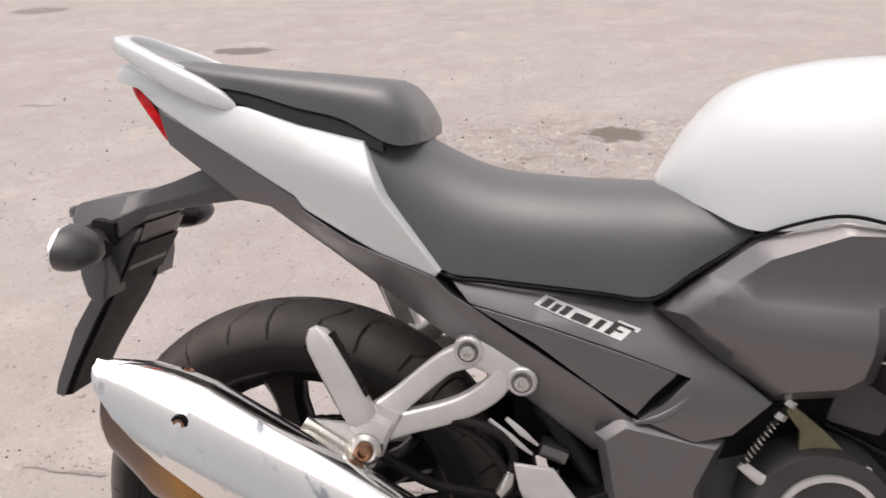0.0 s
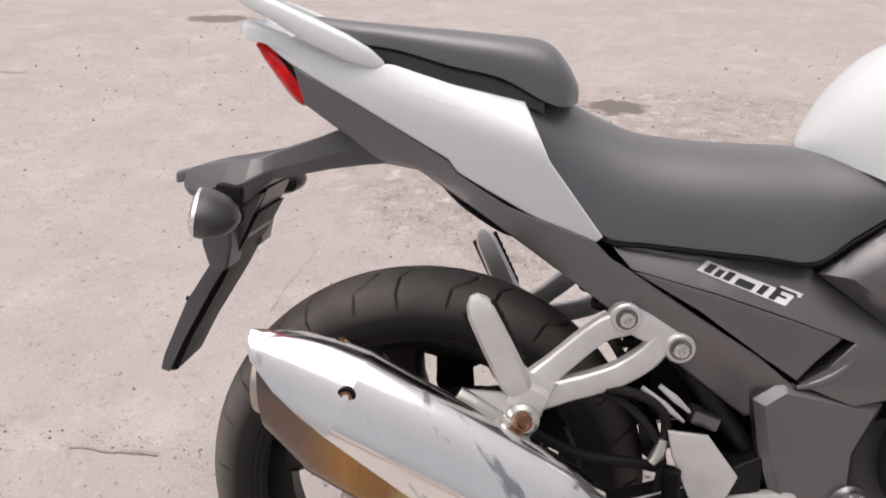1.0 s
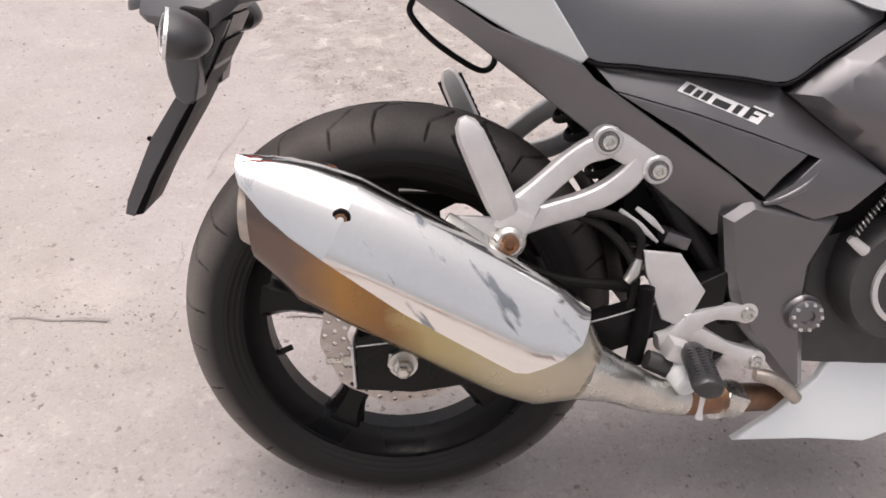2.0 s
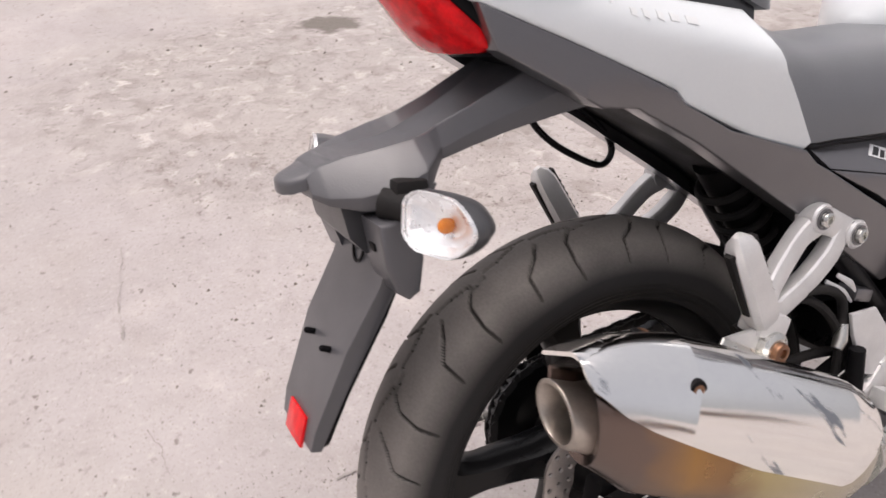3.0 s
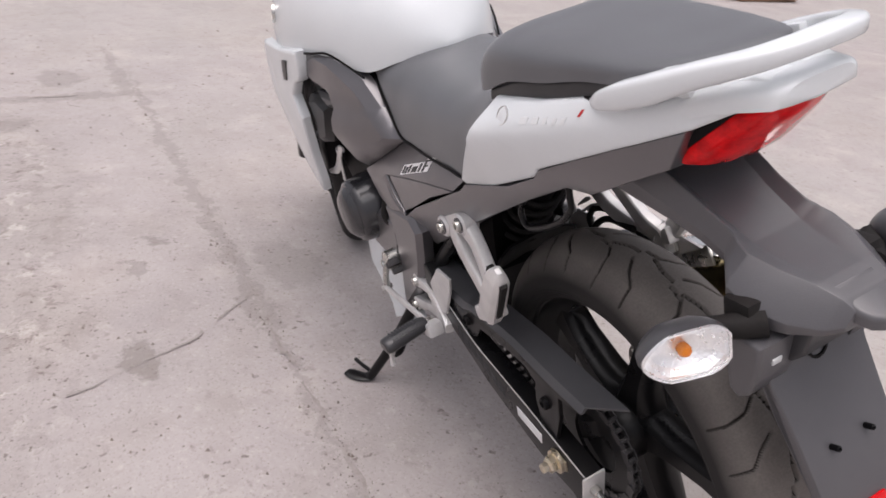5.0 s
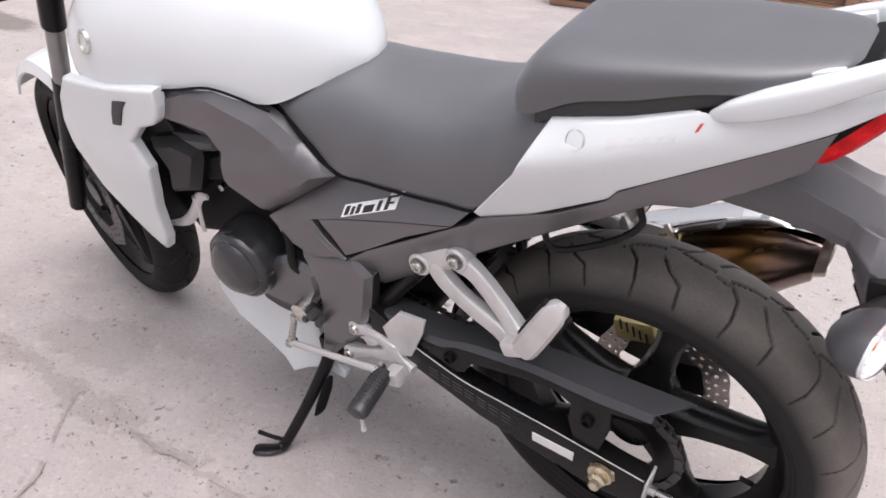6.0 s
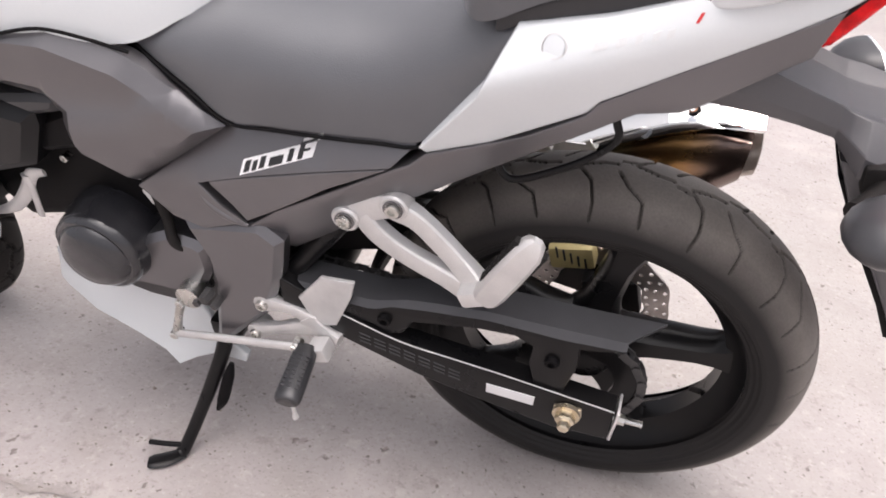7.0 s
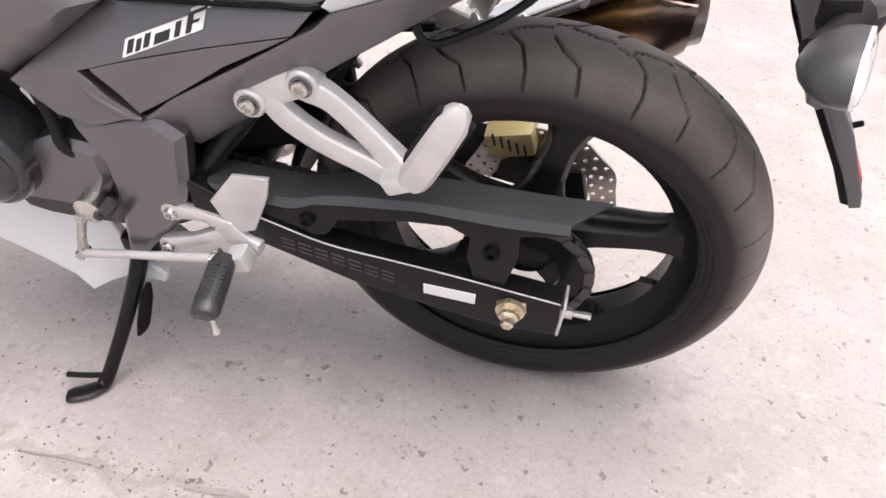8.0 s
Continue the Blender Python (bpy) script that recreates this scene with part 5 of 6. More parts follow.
def swingarm():
    e = new("swingarm")
    e.parent = bike
    top = [(0.42, 0.445), (0.33, 0.398), (0.246, 0.370), (0.168, 0.361), (0.091, 0.353), (0.016, 0.343), (-0.058, 0.333)]
    for s in (1, -1):
        bm = slab(top + [(-0.058, 0.268), (0.02, 0.264), (0.10, 0.278), (0.215, 0.303), (0.335, 0.348), (0.42, 0.375)], 0.120, 0.150, s, 0.003)
        part("arm", bm, SATIN, e, "satin black swingarm beam")
        # thin pale bead along the beam's upper edge
        bm = tube(bmesh.new(), [(x, s * 0.1495, z + 0.0002) for x, z in top[1:]], 0.0011, 6, 4)
        part("bright_bead", bm, ALU, e, "bright bead along the upper edge")
        metal = GOLD if s > 0 else STEEL
        bm = bmesh.new()
        box(bm, (0.003, s * 0.1515, 0.313), (0.038, 0.004, 0.020), (0, 6, 0), 0.0015)
        part("axle_block", bm, metal, e)
        bm = bmesh.new()
        lathe(bm, [(0.0005, -0.004), (0.019, -0.004), (0.019, 0.003), (0.0005, 0.003)], (0.004, s * 0.156, 0.312), seg=28, m=align((0, s, 0)))
        part("axle_washer", bm, metal, e)
        bm = bmesh.new()
        lathe(bm, [(0.0005, -0.004), (0.0140, -0.004), (0.0140, 0.010), (0.011, 0.013), (0.0085, 0.013), (0.0085, 0.022), (0.006, 0.024), (0.0005, 0.024)], (0.004, s * 0.159, 0.312), seg=6, m=align((0, s, 0)))
        part("axle_nut", bm, metal, e, "zinc-plated axle nut")
        bm = bmesh.new()
        box(bm, (-0.061, s * 0.137, 0.306), (0.004, 0.038, 0.062), (0, -4, 0), 0.0015)
        part("adjuster_plate", bm, ALU, e)
        bm = tube(bmesh.new(), [(-0.058, s * 0.138, 0.306), (-0.074, s * 0.138, 0.306), (-0.075, s * 0.138, 0.306), (-0.098, s * 0.138, 0.306)], [0.008, 0.008, 0.0045, 0.0045], 8, 1)
        part("adjuster_screw", bm, STEEL, e)
    bm = bmesh.new()
    box(bm, (0.39, 0, 0.40), (0.06, 0.24, 0.06), (0, 0, 0), 0.01)
    part("crossbar", bm, SATIN, e)
    bm = slab([(0.119, 0.327), (0.050, 0.324), (0.051, 0.304), (0.119, 0.308)], 0.149, 0.1512, 1, 0.0004)
    part("sticker", bm, DECAL, e, "worn white warning sticker")
    for k in range(7):
        x = 0.158 + 0.022 * k
        z = 0.318 + 0.22 * (x - 0.16)
        for dz in (0.0, 0.008, 0.016):
            bm = slab([(x, z + dz), (x + 0.016, z + 0.0035 + dz), (x + 0.016, z + 0.0065 + dz), (x, z + 0.003 + dz)], 0.148, 0.1512, 1, 0.0004)
            part("embossed_bar", bm, CARRIER, e)
    return e


swingarm()


def chain_guard():
    """A long blade with a chamfered shoulder, its rear end cut off at a slant, and two bolted lobes."""
    low = [(-0.053, 0.456), (0.024, 0.451), (0.123, 0.454), (0.21, 0.443), (0.256, 0.435), (0.285, 0.42), (0.42, 0.425)]
    top = [(-0.056, 0.465), (0.024, 0.462), (0.123, 0.462), (0.212, 0.452), (0.242, 0.446), (0.262, 0.438), (0.285, 0.430), (0.42, 0.434)]
    rings = []
    for k in range(40):
        q = k / 39
        xo, xi = 0.41 - 0.463 * q, 0.41 - 0.505 * q
        l, c = curve(low, xo), curve(top, xo)
        rings.append([Vector(p) for p in ((xo, 0.146, l), (xo, 0.138, c), (xi, 0.098, c + 0.006), (xi, 0.098, c + 0.002), (xo, 0.135, c - 0.005), (xo, 0.142, l - 0.002))])
    g = part("chain_guard", skin(bmesh.new(), rings), POD, bike, "black plastic chain guard", 20)
    face = [(0.41, 0.425), (0.285, 0.42), (0.256, 0.435), (0.21, 0.443), (0.123, 0.454), (0.024, 0.451), (-0.053, 0.456), (-0.051, 0.452), (0.003, 0.439), (0.003, 0.397), (0.016, 0.342), (0.055, 0.347), (0.065, 0.389), (0.062, 0.423), (0.087, 0.436), (0.138, 0.432), (0.227, 0.413), (0.243, 0.384), (0.263, 0.376), (0.287, 0.389), (0.41, 0.40)]
    part("guard_face", slab(face, 0.138, 0.1452, 1, 0.0015), SATIN, g)
    for x, z in ((0.035, 0.404), (0.267, 0.407)):
        bolt(g, (x, 0.148, z), 1, 0.010, BLACK)


chain_guard()


def chain():
    """Roller chain from the gearbox to the wheel: two straight runs and the turn round the sprocket."""
    c, r = Vector((0, 0.085, 0.312)), 0.089
    c2, r2 = Vector((0.47, 0.085, 0.40)), 0.033
    pts = []
    for k in range(15):
        f = radians(100 + 160 * k / 14)
        pts.append(c + Vector((r * math.cos(f), 0, r * math.sin(f))))
    for k in range(9):
        f = radians(-80 + 160 * k / 8)
        pts.append(c2 + Vector((r2 * math.cos(f), 0, r2 * math.sin(f))))
    path, step = [], 0.0159
    loop = pts + [pts[0]]
    left = 0.0
    for a, b in zip(loop, loop[1:]):
        L = (b - a).length
        while left < L:
            path.append((a.lerp(b, left / L), (b - a).normalized()))
            left += step
        left -= L
    bm = bmesh.new()
    for k, (q, d) in enumerate(path):
        ang = -math.degrees(math.atan2(d.z, d.x))
        for off in ((0.007, -0.007) if k % 2 else (0.0045, -0.0045)):
            box(bm, (q.x, q.y + off, q.z), (0.019, 0.0018, 0.0125), (0, ang, 0), 0)
        lathe(bm, [(0.0002, -0.008), (0.0042, -0.008), (0.0042, 0.008), (0.0002, 0.008)], tuple(q + d * 0.008), seg=8)
    part("chain", bm, ENGINE, bike, "oily roller drive chain")


chain()


def caliper():
    e = new("rear_brake_caliper")
    e.parent = bike
    bm = bmesh.new()
    box(bm, (0.046, -0.066, 0.408), (0.068, 0.046, 0.040), (0, 14, 0), 0.007)
    part("caliper_body", bm, CASTGOLD, e, "gold painted caliper body")
    bm = bmesh.new()
    box(bm, (-0.022, -0.10, 0.302), (0.088, 0.03, 0.066), (0, 14, 0), 0.005)
    part("caliper_bracket", bm, BLACK, e)
    for k in range(5):
        bm = bmesh.new()
        box(bm, (0.024 + 0.011 * k, -0.0425, 0.408 + 0.003 * k - 0.003), (0.003, 0.003, 0.020), (0, 14, 0), 0.0008)
        part("caliper_slot", bm, INK, e)
    for x, z in ((0.025, 0.418), (0.068, 0.402)):
        bolt(e, (x, -0.096, z), -1, 0.008)


caliper()


def side_stand():
    e = new("side_stand")
    e.parent = bike
    tagged(e, "black steel side stand, folded out")
    bm = tube(bmesh.new(), [(0.545, 0.135, 0.265), (0.552, 0.16, 0.225), (0.575, 0.205, 0.15), (0.598, 0.252, 0.083), (0.604, 0.262, 0.076)], [0.013, 0.0125, 0.011, 0.0105, 0.0105], 12, 5)
    part("leg", bm, SATIN, e)
    bm = tube(bmesh.new(), [(0.600, 0.258, 0.0725), (0.616, 0.278, 0.077), (0.634, 0.291, 0.080), (0.642, 0.295, 0.081)], [0.012, 0.016, 0.016, 0.012], 10, 4, 0.35, (0, -0.25, 1))
    part("foot", bm, SATIN, e)
    bm = tube(bmesh.new(), [(0.60, 0.252, 0.088), (0.625, 0.262, 0.094), (0.652, 0.268, 0.096)], 0.0045, 8, 4)
    part("tang", bm, SATIN, e)
    bm = tube(bmesh.new(), [(0.530, 0.164, 0.226), (0.534, 0.175, 0.205), (0.543, 0.194, 0.162), (0.552, 0.203, 0.142)], [0.004, 0.0095, 0.0095, 0.003], 10, 5)
    part("spring", bm, BLACK, e)
    bm = bmesh.new()
    box(bm, (0.545, 0.125, 0.272), (0.05, 0.03, 0.035), (0, 0, 0), 0.006)
    part("pivot", bm, SATIN, e)


side_stand()


def engine():
    e = new("engine")
    e.parent = bike
    tagged(e, "dark grey single-cylinder engine block")
    bm = bmesh.new()
    skin(bm, stations([(0.42, 0.08, 0.33, 0.50), (0.50, 0.11, 0.30, 0.52), (0.62, 0.115, 0.29, 0.50), (0.75, 0.11, 0.29, 0.48), (0.82, 0.07, 0.31, 0.44)], 24, 5))
    part("crankcase", bm, ENGINE, e)
    bm = bmesh.new()
    box(bm, (0.72, 0, 0.56), (0.14, 0.19, 0.2), (0, 25, 0), 0.015)
    part("cylinder", bm, SATIN, e)
    for k in range(7):
        bm = bmesh.new()
        box(bm, (0.67 + 0.012 * k, 0, 0.50 + 0.022 * k), (0.17, 0.215, 0.006), (0, 25, 0), 0.002)
        part("fin", bm, SATIN, e)
    bm = bmesh.new()
    box(bm, (0.79, 0, 0.67), (0.15, 0.17, 0.09), (0, 25, 0), 0.02)
    part("cylinder_head", bm, ENGINE, e)
    bm = bmesh.new()
    lathe(bm, [(0.0005, -0.08), (0.074, -0.08), (0.074, -0.014), (0.070, -0.006), (0.068, 0.012), (0.065, 0.022), (0.060, 0.026), (0.056, 0.026), (0.053, 0.032), (0.042, 0.042), (0.024, 0.046), (0.0005, 0.047)], (0.695, 0.155, 0.432), seg=48, m=align((0, 1, 0)))
    cv = part("generator_cover", bm, COVER, e, "round dark grey generator cover")
    bm = bmesh.new()
    lathe(bm, [(0.0005, -0.08), (0.09, -0.08), (0.09, 0.01), (0.08, 0.026), (0.0005, 0.03)], (0.66, -0.13, 0.43), seg=40, m=align((0, -1, 0)))
    part("clutch_cover", bm, ENGINE, e)
    bm = slab([(0.69, 0.44), (0.645, 0.449), (0.591, 0.477), (0.545, 0.471), (0.53, 0.462), (0.528, 0.42), (0.552, 0.375), (0.585, 0.352), (0.68, 0.35)], 0.07, 0.151, 1, 0.010, segs=1)
    part("sprocket_cover", bm, GREY, e, "dark grey front sprocket cover")
    bm = tube(bmesh.new(), [(0.622, 0.12, 0.527), (0.604, 0.125, 0.517), (0.596, 0.125, 0.505)], [0.006, 0.009, 0.005], 10, 3)
    part("cable_stay", bm, ALU, e)
    bm = tube(bmesh.new(), [(0.60, 0.13, 0.56), (0.585, 0.138, 0.50), (0.575, 0.15, 0.468), (0.56, 0.135, 0.44)], 0.008, 10, 4)
    part("wire_loom", bm, RUBBER, e)
    bm = tube(bmesh.new(), [(0.905, 0.15, 0.433), (0.844, 0.15, 0.462), (0.806, 0.15, 0.500), (0.782, 0.15, 0.536), (0.757, 0.15, 0.545)], [0.005, 0.010, 0.011, 0.010, 0.006], 10, 4, 0.4, (0, 1, 0))
    part("radiator_stay", bm, ALU, e, "pale metal stay")
    bm = tube(bmesh.new(), [(0.79, 0.152, 0.535), (0.792, 0.152, 0.50), (0.80, 0.15, 0.455)], [0.009, 0.006, 0.006], 10, 3, 0.5, (0, 1, 0))
    part("radiator_stay", bm, ALU, e)
    bm = bmesh.new()
    lathe(bm, [(0.0005, -0.03), (0.02, -0.03), (0.02, 0.012), (0.012, 0.016), (0.0005, 0.016)], (0.565, 0.16, 0.375), seg=20, m=align((0, 1, 0)))
    part("gear_shaft", bm, STEEL, e)
    # inner bulk behind the panels
    bm = bmesh.new()
    skin(bm, stations([(0.30, 0.06, 0.45, 0.66), (0.45, 0.10, 0.45, 0.67), (0.62, 0.11, 0.50, 0.76), (0.75, 0.12, 0.60, 0.76)], 16, 5))
    part("air_box", bm, BLACK, e)
    # belly pan
    for s in (1, -1):
        rear = [(0.640, 0.322), (0.600, 0.300), (0.563, 0.243), (0.518, 0.217), (0.522, 0.202), (0.575, 0.204), (0.612, 0.186), (0.648, 0.162)]
        if s < 0:
            rear = [(0.616, 0.315), (0.588, 0.268), (0.528, 0.219), (0.469, 0.182), (0.58, 0.184), (0.66, 0.18)]
        outline = [(0.885, 0.255), (0.882, 0.31), (0.78, 0.316), (0.71, 0.31)] + rear + [(0.674, 0.184), (0.723, 0.203), (0.773, 0.219), (0.823, 0.233), (0.868, 0.245)]
        bm = slab(outline, -0.012, 0.0, s, 0.004, lambda x, z: 0.112 + 0.3 * max(0, 0.30 - z) - 0.25 * max(0, x - 0.8), 0.03)
        part("belly_pan", bm, WHITE, e, "white painted belly pan half")


engine()


def clutch_linkage():
    """Cable end, return spring and release arm beside the engine, with an olive bracket."""
    e = new("clutch_linkage")
    e.parent = bike
    a, b = Vector((0.615, -0.152, 0.575)), Vector((0.568, -0.155, 0.495))
    part("cable", tube(bmesh.new(), [(0.69, -0.13, 0.66), (0.655, -0.148, 0.615), tuple(a), tuple(b)], 0.003, 8, 4), RUBBER, e)
    n = 60
    turn = [a.lerp(b, 0.35 + 0.6 * k / n) + 0.0040 * (Vector((0.84, 0, -0.54)) * math.cos(k * 0.95) + Vector((0, 1, 0)) * math.sin(k * 0.95)) for k in range(n)]
    part("spring", tube(bmesh.new(), turn, 0.0010, 6, 1), STEEL, e)
    for q in (0.05, 0.25):
        bm = bmesh.new()
        lathe(bm, [(0.0005, -0.004), (0.0075, -0.004), (0.0075, 0.004), (0.0005, 0.004)], tuple(a.lerp(b, q)), seg=6, m=align(b - a))
        part("lock_nut", bm, STEEL, e)
    part("release_arm", tube(bmesh.new(), [(0.566, -0.152, 0.492), (0.59, -0.152, 0.474), (0.632, -0.15, 0.452)], [0.006, 0.0075, 0.009], 10, 3, 0.5, (0, 1, 0)), ALU, e)
    part("bracket_plate", slab([(0.609, 0.560), (0.619, 0.566), (0.656, 0.536), (0.690, 0.503), (0.682, 0.496), (0.626, 0.488), (0.620, 0.496), (0.630, 0.512), (0.629, 0.534)], 0.14, 0.146, -1, 0.0015), OLIVE, e)
    part("coolant_hose", tube(bmesh.new(), [(0.70, -0.11, 0.70), (0.712, -0.135, 0.66), (0.715, -0.135, 0.615), (0.73, -0.11, 0.58)], 0.017, 14, 4), RUBBER, e)
    bm = bmesh.new()
    hoop(bm, (0.714, -0.135, 0.628), (0, 0, 1), 0.0172, 0.0018, 0.006)
    part("hose_clip", bm, STEEL, e)
    bm = bmesh.new()
    box(bm, (0.70, -0.10, 0.56), (0.07, 0.06, 0.06), (0, 15, 0), 0.012)
    part("throttle_body", bm, ENGINE, e)
    bm = bmesh.new()
    hoop(bm, (0.665, -0.156, 0.43), (0, -1, 0), 0.052, 0.007, 0.006, 40)
    part("cover_ring", bm, ALU, e)
    for k in range(4):
        f = radians(60 + 55 * k)
        bolt(e, (0.665 + 0.075 * math.cos(f), -0.15, 0.43 + 0.075 * math.sin(f)), -1, 0.006)


clutch_linkage()


def brake_hardware():
    """Rear master cylinder, hose, pedal pivot and the small metal pieces beside the footrest."""
    e = new("rear_brake_control")
    e.parent = bike
    part("master_cylinder", tube(bmesh.new(), [(0.312, -0.16, 0.425), (0.311, -0.16, 0.37), (0.307, -0.16, 0.318)], [0.010, 0.012, 0.011], 12, 3), BLACK, e)
    part("push_rod", tube(bmesh.new(), [(0.307, -0.162, 0.345), (0.304, -0.164, 0.312)], 0.005, 8, 1), STEEL, e)
    part("brake_hose", tube(bmesh.new(), [(0.12, -0.135, 0.50), (0.19, -0.14, 0.517), (0.235, -0.14, 0.519), (0.273, -0.14, 0.510), (0.297, -0.14, 0.493), (0.304, -0.14, 0.470), (0.299, -0.145, 0.448)], 0.0062, 10, 5), RUBBER, e)
    part("banjo", tube(bmesh.new(), [(0.301, -0.145, 0.458), (0.295, -0.147, 0.438), (0.288, -0.148, 0.428)], [0.006, 0.009, 0.007], 10, 3), STEEL, e)
    bm = bmesh.new()
    lathe(bm, [(0.0005, -0.04), (0.016, -0.04), (0.017, 0.0), (0.0165, 0.012), (0.013, 0.016), (0.0005, 0.018)], (0.362, -0.195, 0.312), seg=24, m=align((0.3, -1, -0.25)))
    part("pivot_cap", bm, PALE, e, "pale round pivot cap")
    part("pedal_arm", tube(bmesh.new(), [(0.318, -0.175, 0.330), (0.35, -0.178, 0.318), (0.385, -0.18, 0.30)], [0.013, 0.014, 0.011], 10, 3), ENGINE, e)
    part("pedal_stop", tube(bmesh.new(), [(0.47, -0.168, 0.303), (0.49, -0.17, 0.299), (0.507, -0.17, 0.290), (0.533, -0.17, 0.266)], [0.008, 0.010, 0.010, 0.009], 10, 3), PIPE, e)
    bm = bmesh.new()
    lathe(bm, [(0.0005, -0.02), (0.025, -0.02), (0.026, 0.0), (0.023, 0.004), (0.0225, 0.010), (0.019, 0.013), (0.010, 0.0135), (0.009, 0.010), (0.0005, 0.010)], (0.523, -0.158, 0.389), seg=28, m=align((0, -1, 0)))
    drum = part("pivot_nut", bm, GREY, e, "ribbed dark pivot nut")
    for k in range(10):
        f = 2 * math.pi * k / 10
        bm = bmesh.new()
        box(bm, (0.523 + 0.0185 * math.cos(f), -0.171, 0.389 + 0.0185 * math.sin(f)), (0.004, 0.006, 0.004), (0, 0, 0), 0.001)
        part("rib", bm, ALU, drum)
    for a, b in (((0.272, 0.52), (0.326, 0.477)), ((0.293, 0.523), (0.332, 0.490))):
        bm = tube(bmesh.new(), [(a[0], -0.135, a[1]), ((a[0] + b[0]) / 2, -0.14, (a[1] + b[1]) / 2 + 0.002), (b[0], -0.135, b[1])], [0.003, 0.0048, 0.002], 8, 3, 0.4, (0, 1, 0))
        part("hose_guide", bm, ALU, e)
    bm = bmesh.new()
    box(bm, (0.352, -0.12, 0.478), (0.035, 0.03, 0.018), (0, 18, 0), 0.004)
    part("switch_body", bm, GREY, e)
    bm = bmesh.new()
    lathe(bm, [(0.0235, -0.02), (0.0265, -0.02), (0.0265, 0.02), (0.0235, 0.02)], (0.442, -0.148, 0.252), seg=28, m=align((0.8, 0.45, -0.25)))
    clamp = part("pipe_clamp", bm, STEEL, e)
    bm = bmesh.new()
    box(bm, (0.452, -0.17, 0.262), (0.03, 0.012, 0.022), (0, 20, 0), 0.003)
    part("clamp_ear", bm, STEEL, clamp)
    part("mount_tab", slab([(0.062, 0.523), (0.105, 0.522), (0.135, 0.508), (0.142, 0.49), (0.130, 0.474), (0.10, 0.492)], 0.170, 0.176, -1, 0.0015), ALU, e)


brake_hardware()


def shock_and_frame():
    e = new("frame")
    e.parent = bike
    bm = tube(bmesh.new(), [(0.22, 0.0, 0.66), (0.30, 0.0, 0.54), (0.37, 0.0, 0.42)], 0.03, 14, 3)
    part("shock_body", bm, BLACK, e)
    # most coils carry the void's shade as black colour, two stay pale as lit
    for k in range(9):
        c = Vector((0.24 + 0.0175 * k, 0, 0.625 - 0.0255 * k))
        bm = tube(bmesh.new(), [c + (Vector((0.83, 0, 0.56)) * math.cos(f) + Vector((0, 1, 0)) * math.sin(f)) * 0.036 for f in (2 * math.pi * j / 10 for j in range(10))], 0.0055, 8, 2, closed=True)
        part("coil", bm, ALU if k in (6, 7) else RUBBER, e)
    for s in (1, -1):
        bm = tube(bmesh.new(), [(0.28, s * 0.09, 0.60), (0.36, s * 0.11, 0.50), (0.42, s * 0.12, 0.42), (0.44, s * 0.12, 0.36)], 0.014, 10, 4)
        part("frame_tube", bm, SATIN, e)
        # luggage hook under the tail
    bm = tube(bmesh.new(), [(0.020, 0.094, 0.785), (0.014, 0.098, 0.752), (0.010, 0.100, 0.730), (0.038, 0.100, 0.698), (0.082, 0.100, 0.668), (0.114, 0.100, 0.653), (0.130, 0.099, 0.660), (0.132, 0.098, 0.678), (0.114, 0.096, 0.704), (0.070, 0.094, 0.745)], 0.0046, 10, 5)
    part("luggage_hook", bm, SATIN, e, "bent black luggage hook")
    # inner fender over the tyre
    bm = bmesh.new()
    rings = []
    for k in range(15):
        f = radians(2 + 36 * k / 14)
        c, sn = math.cos(f), math.sin(f)
        rings.append([Vector((r * c, y, 0.312 + r * sn)) for r, y in ((0.325, -0.075), (0.336, -0.055), (0.34, 0), (0.336, 0.055), (0.325, 0.075), (0.321, 0.075), (0.332, 0.05), (0.336, 0), (0.332, -0.05), (0.321, -0.075))])
    skin(bm, rings)
    part("hugger", bm, BLACK, e)
    bm = tube(bmesh.new(), [(0.17, -0.13, 0.52), (0.25, -0.135, 0.50), (0.30, -0.14, 0.44), (0.30, -0.14, 0.36), (0.33, -0.13, 0.30)], 0.006, 8, 5)
    part("brake_hose", bm, RUBBER, e)
    bm = tube(bmesh.new(), [(0.12, -0.10, 0.45), (0.2, -0.12, 0.42), (0.28, -0.12, 0.41), (0.33, -0.12, 0.40)], 0.007, 8, 5)
    part("cable", bm, RUBBER, e)


shock_and_frame()


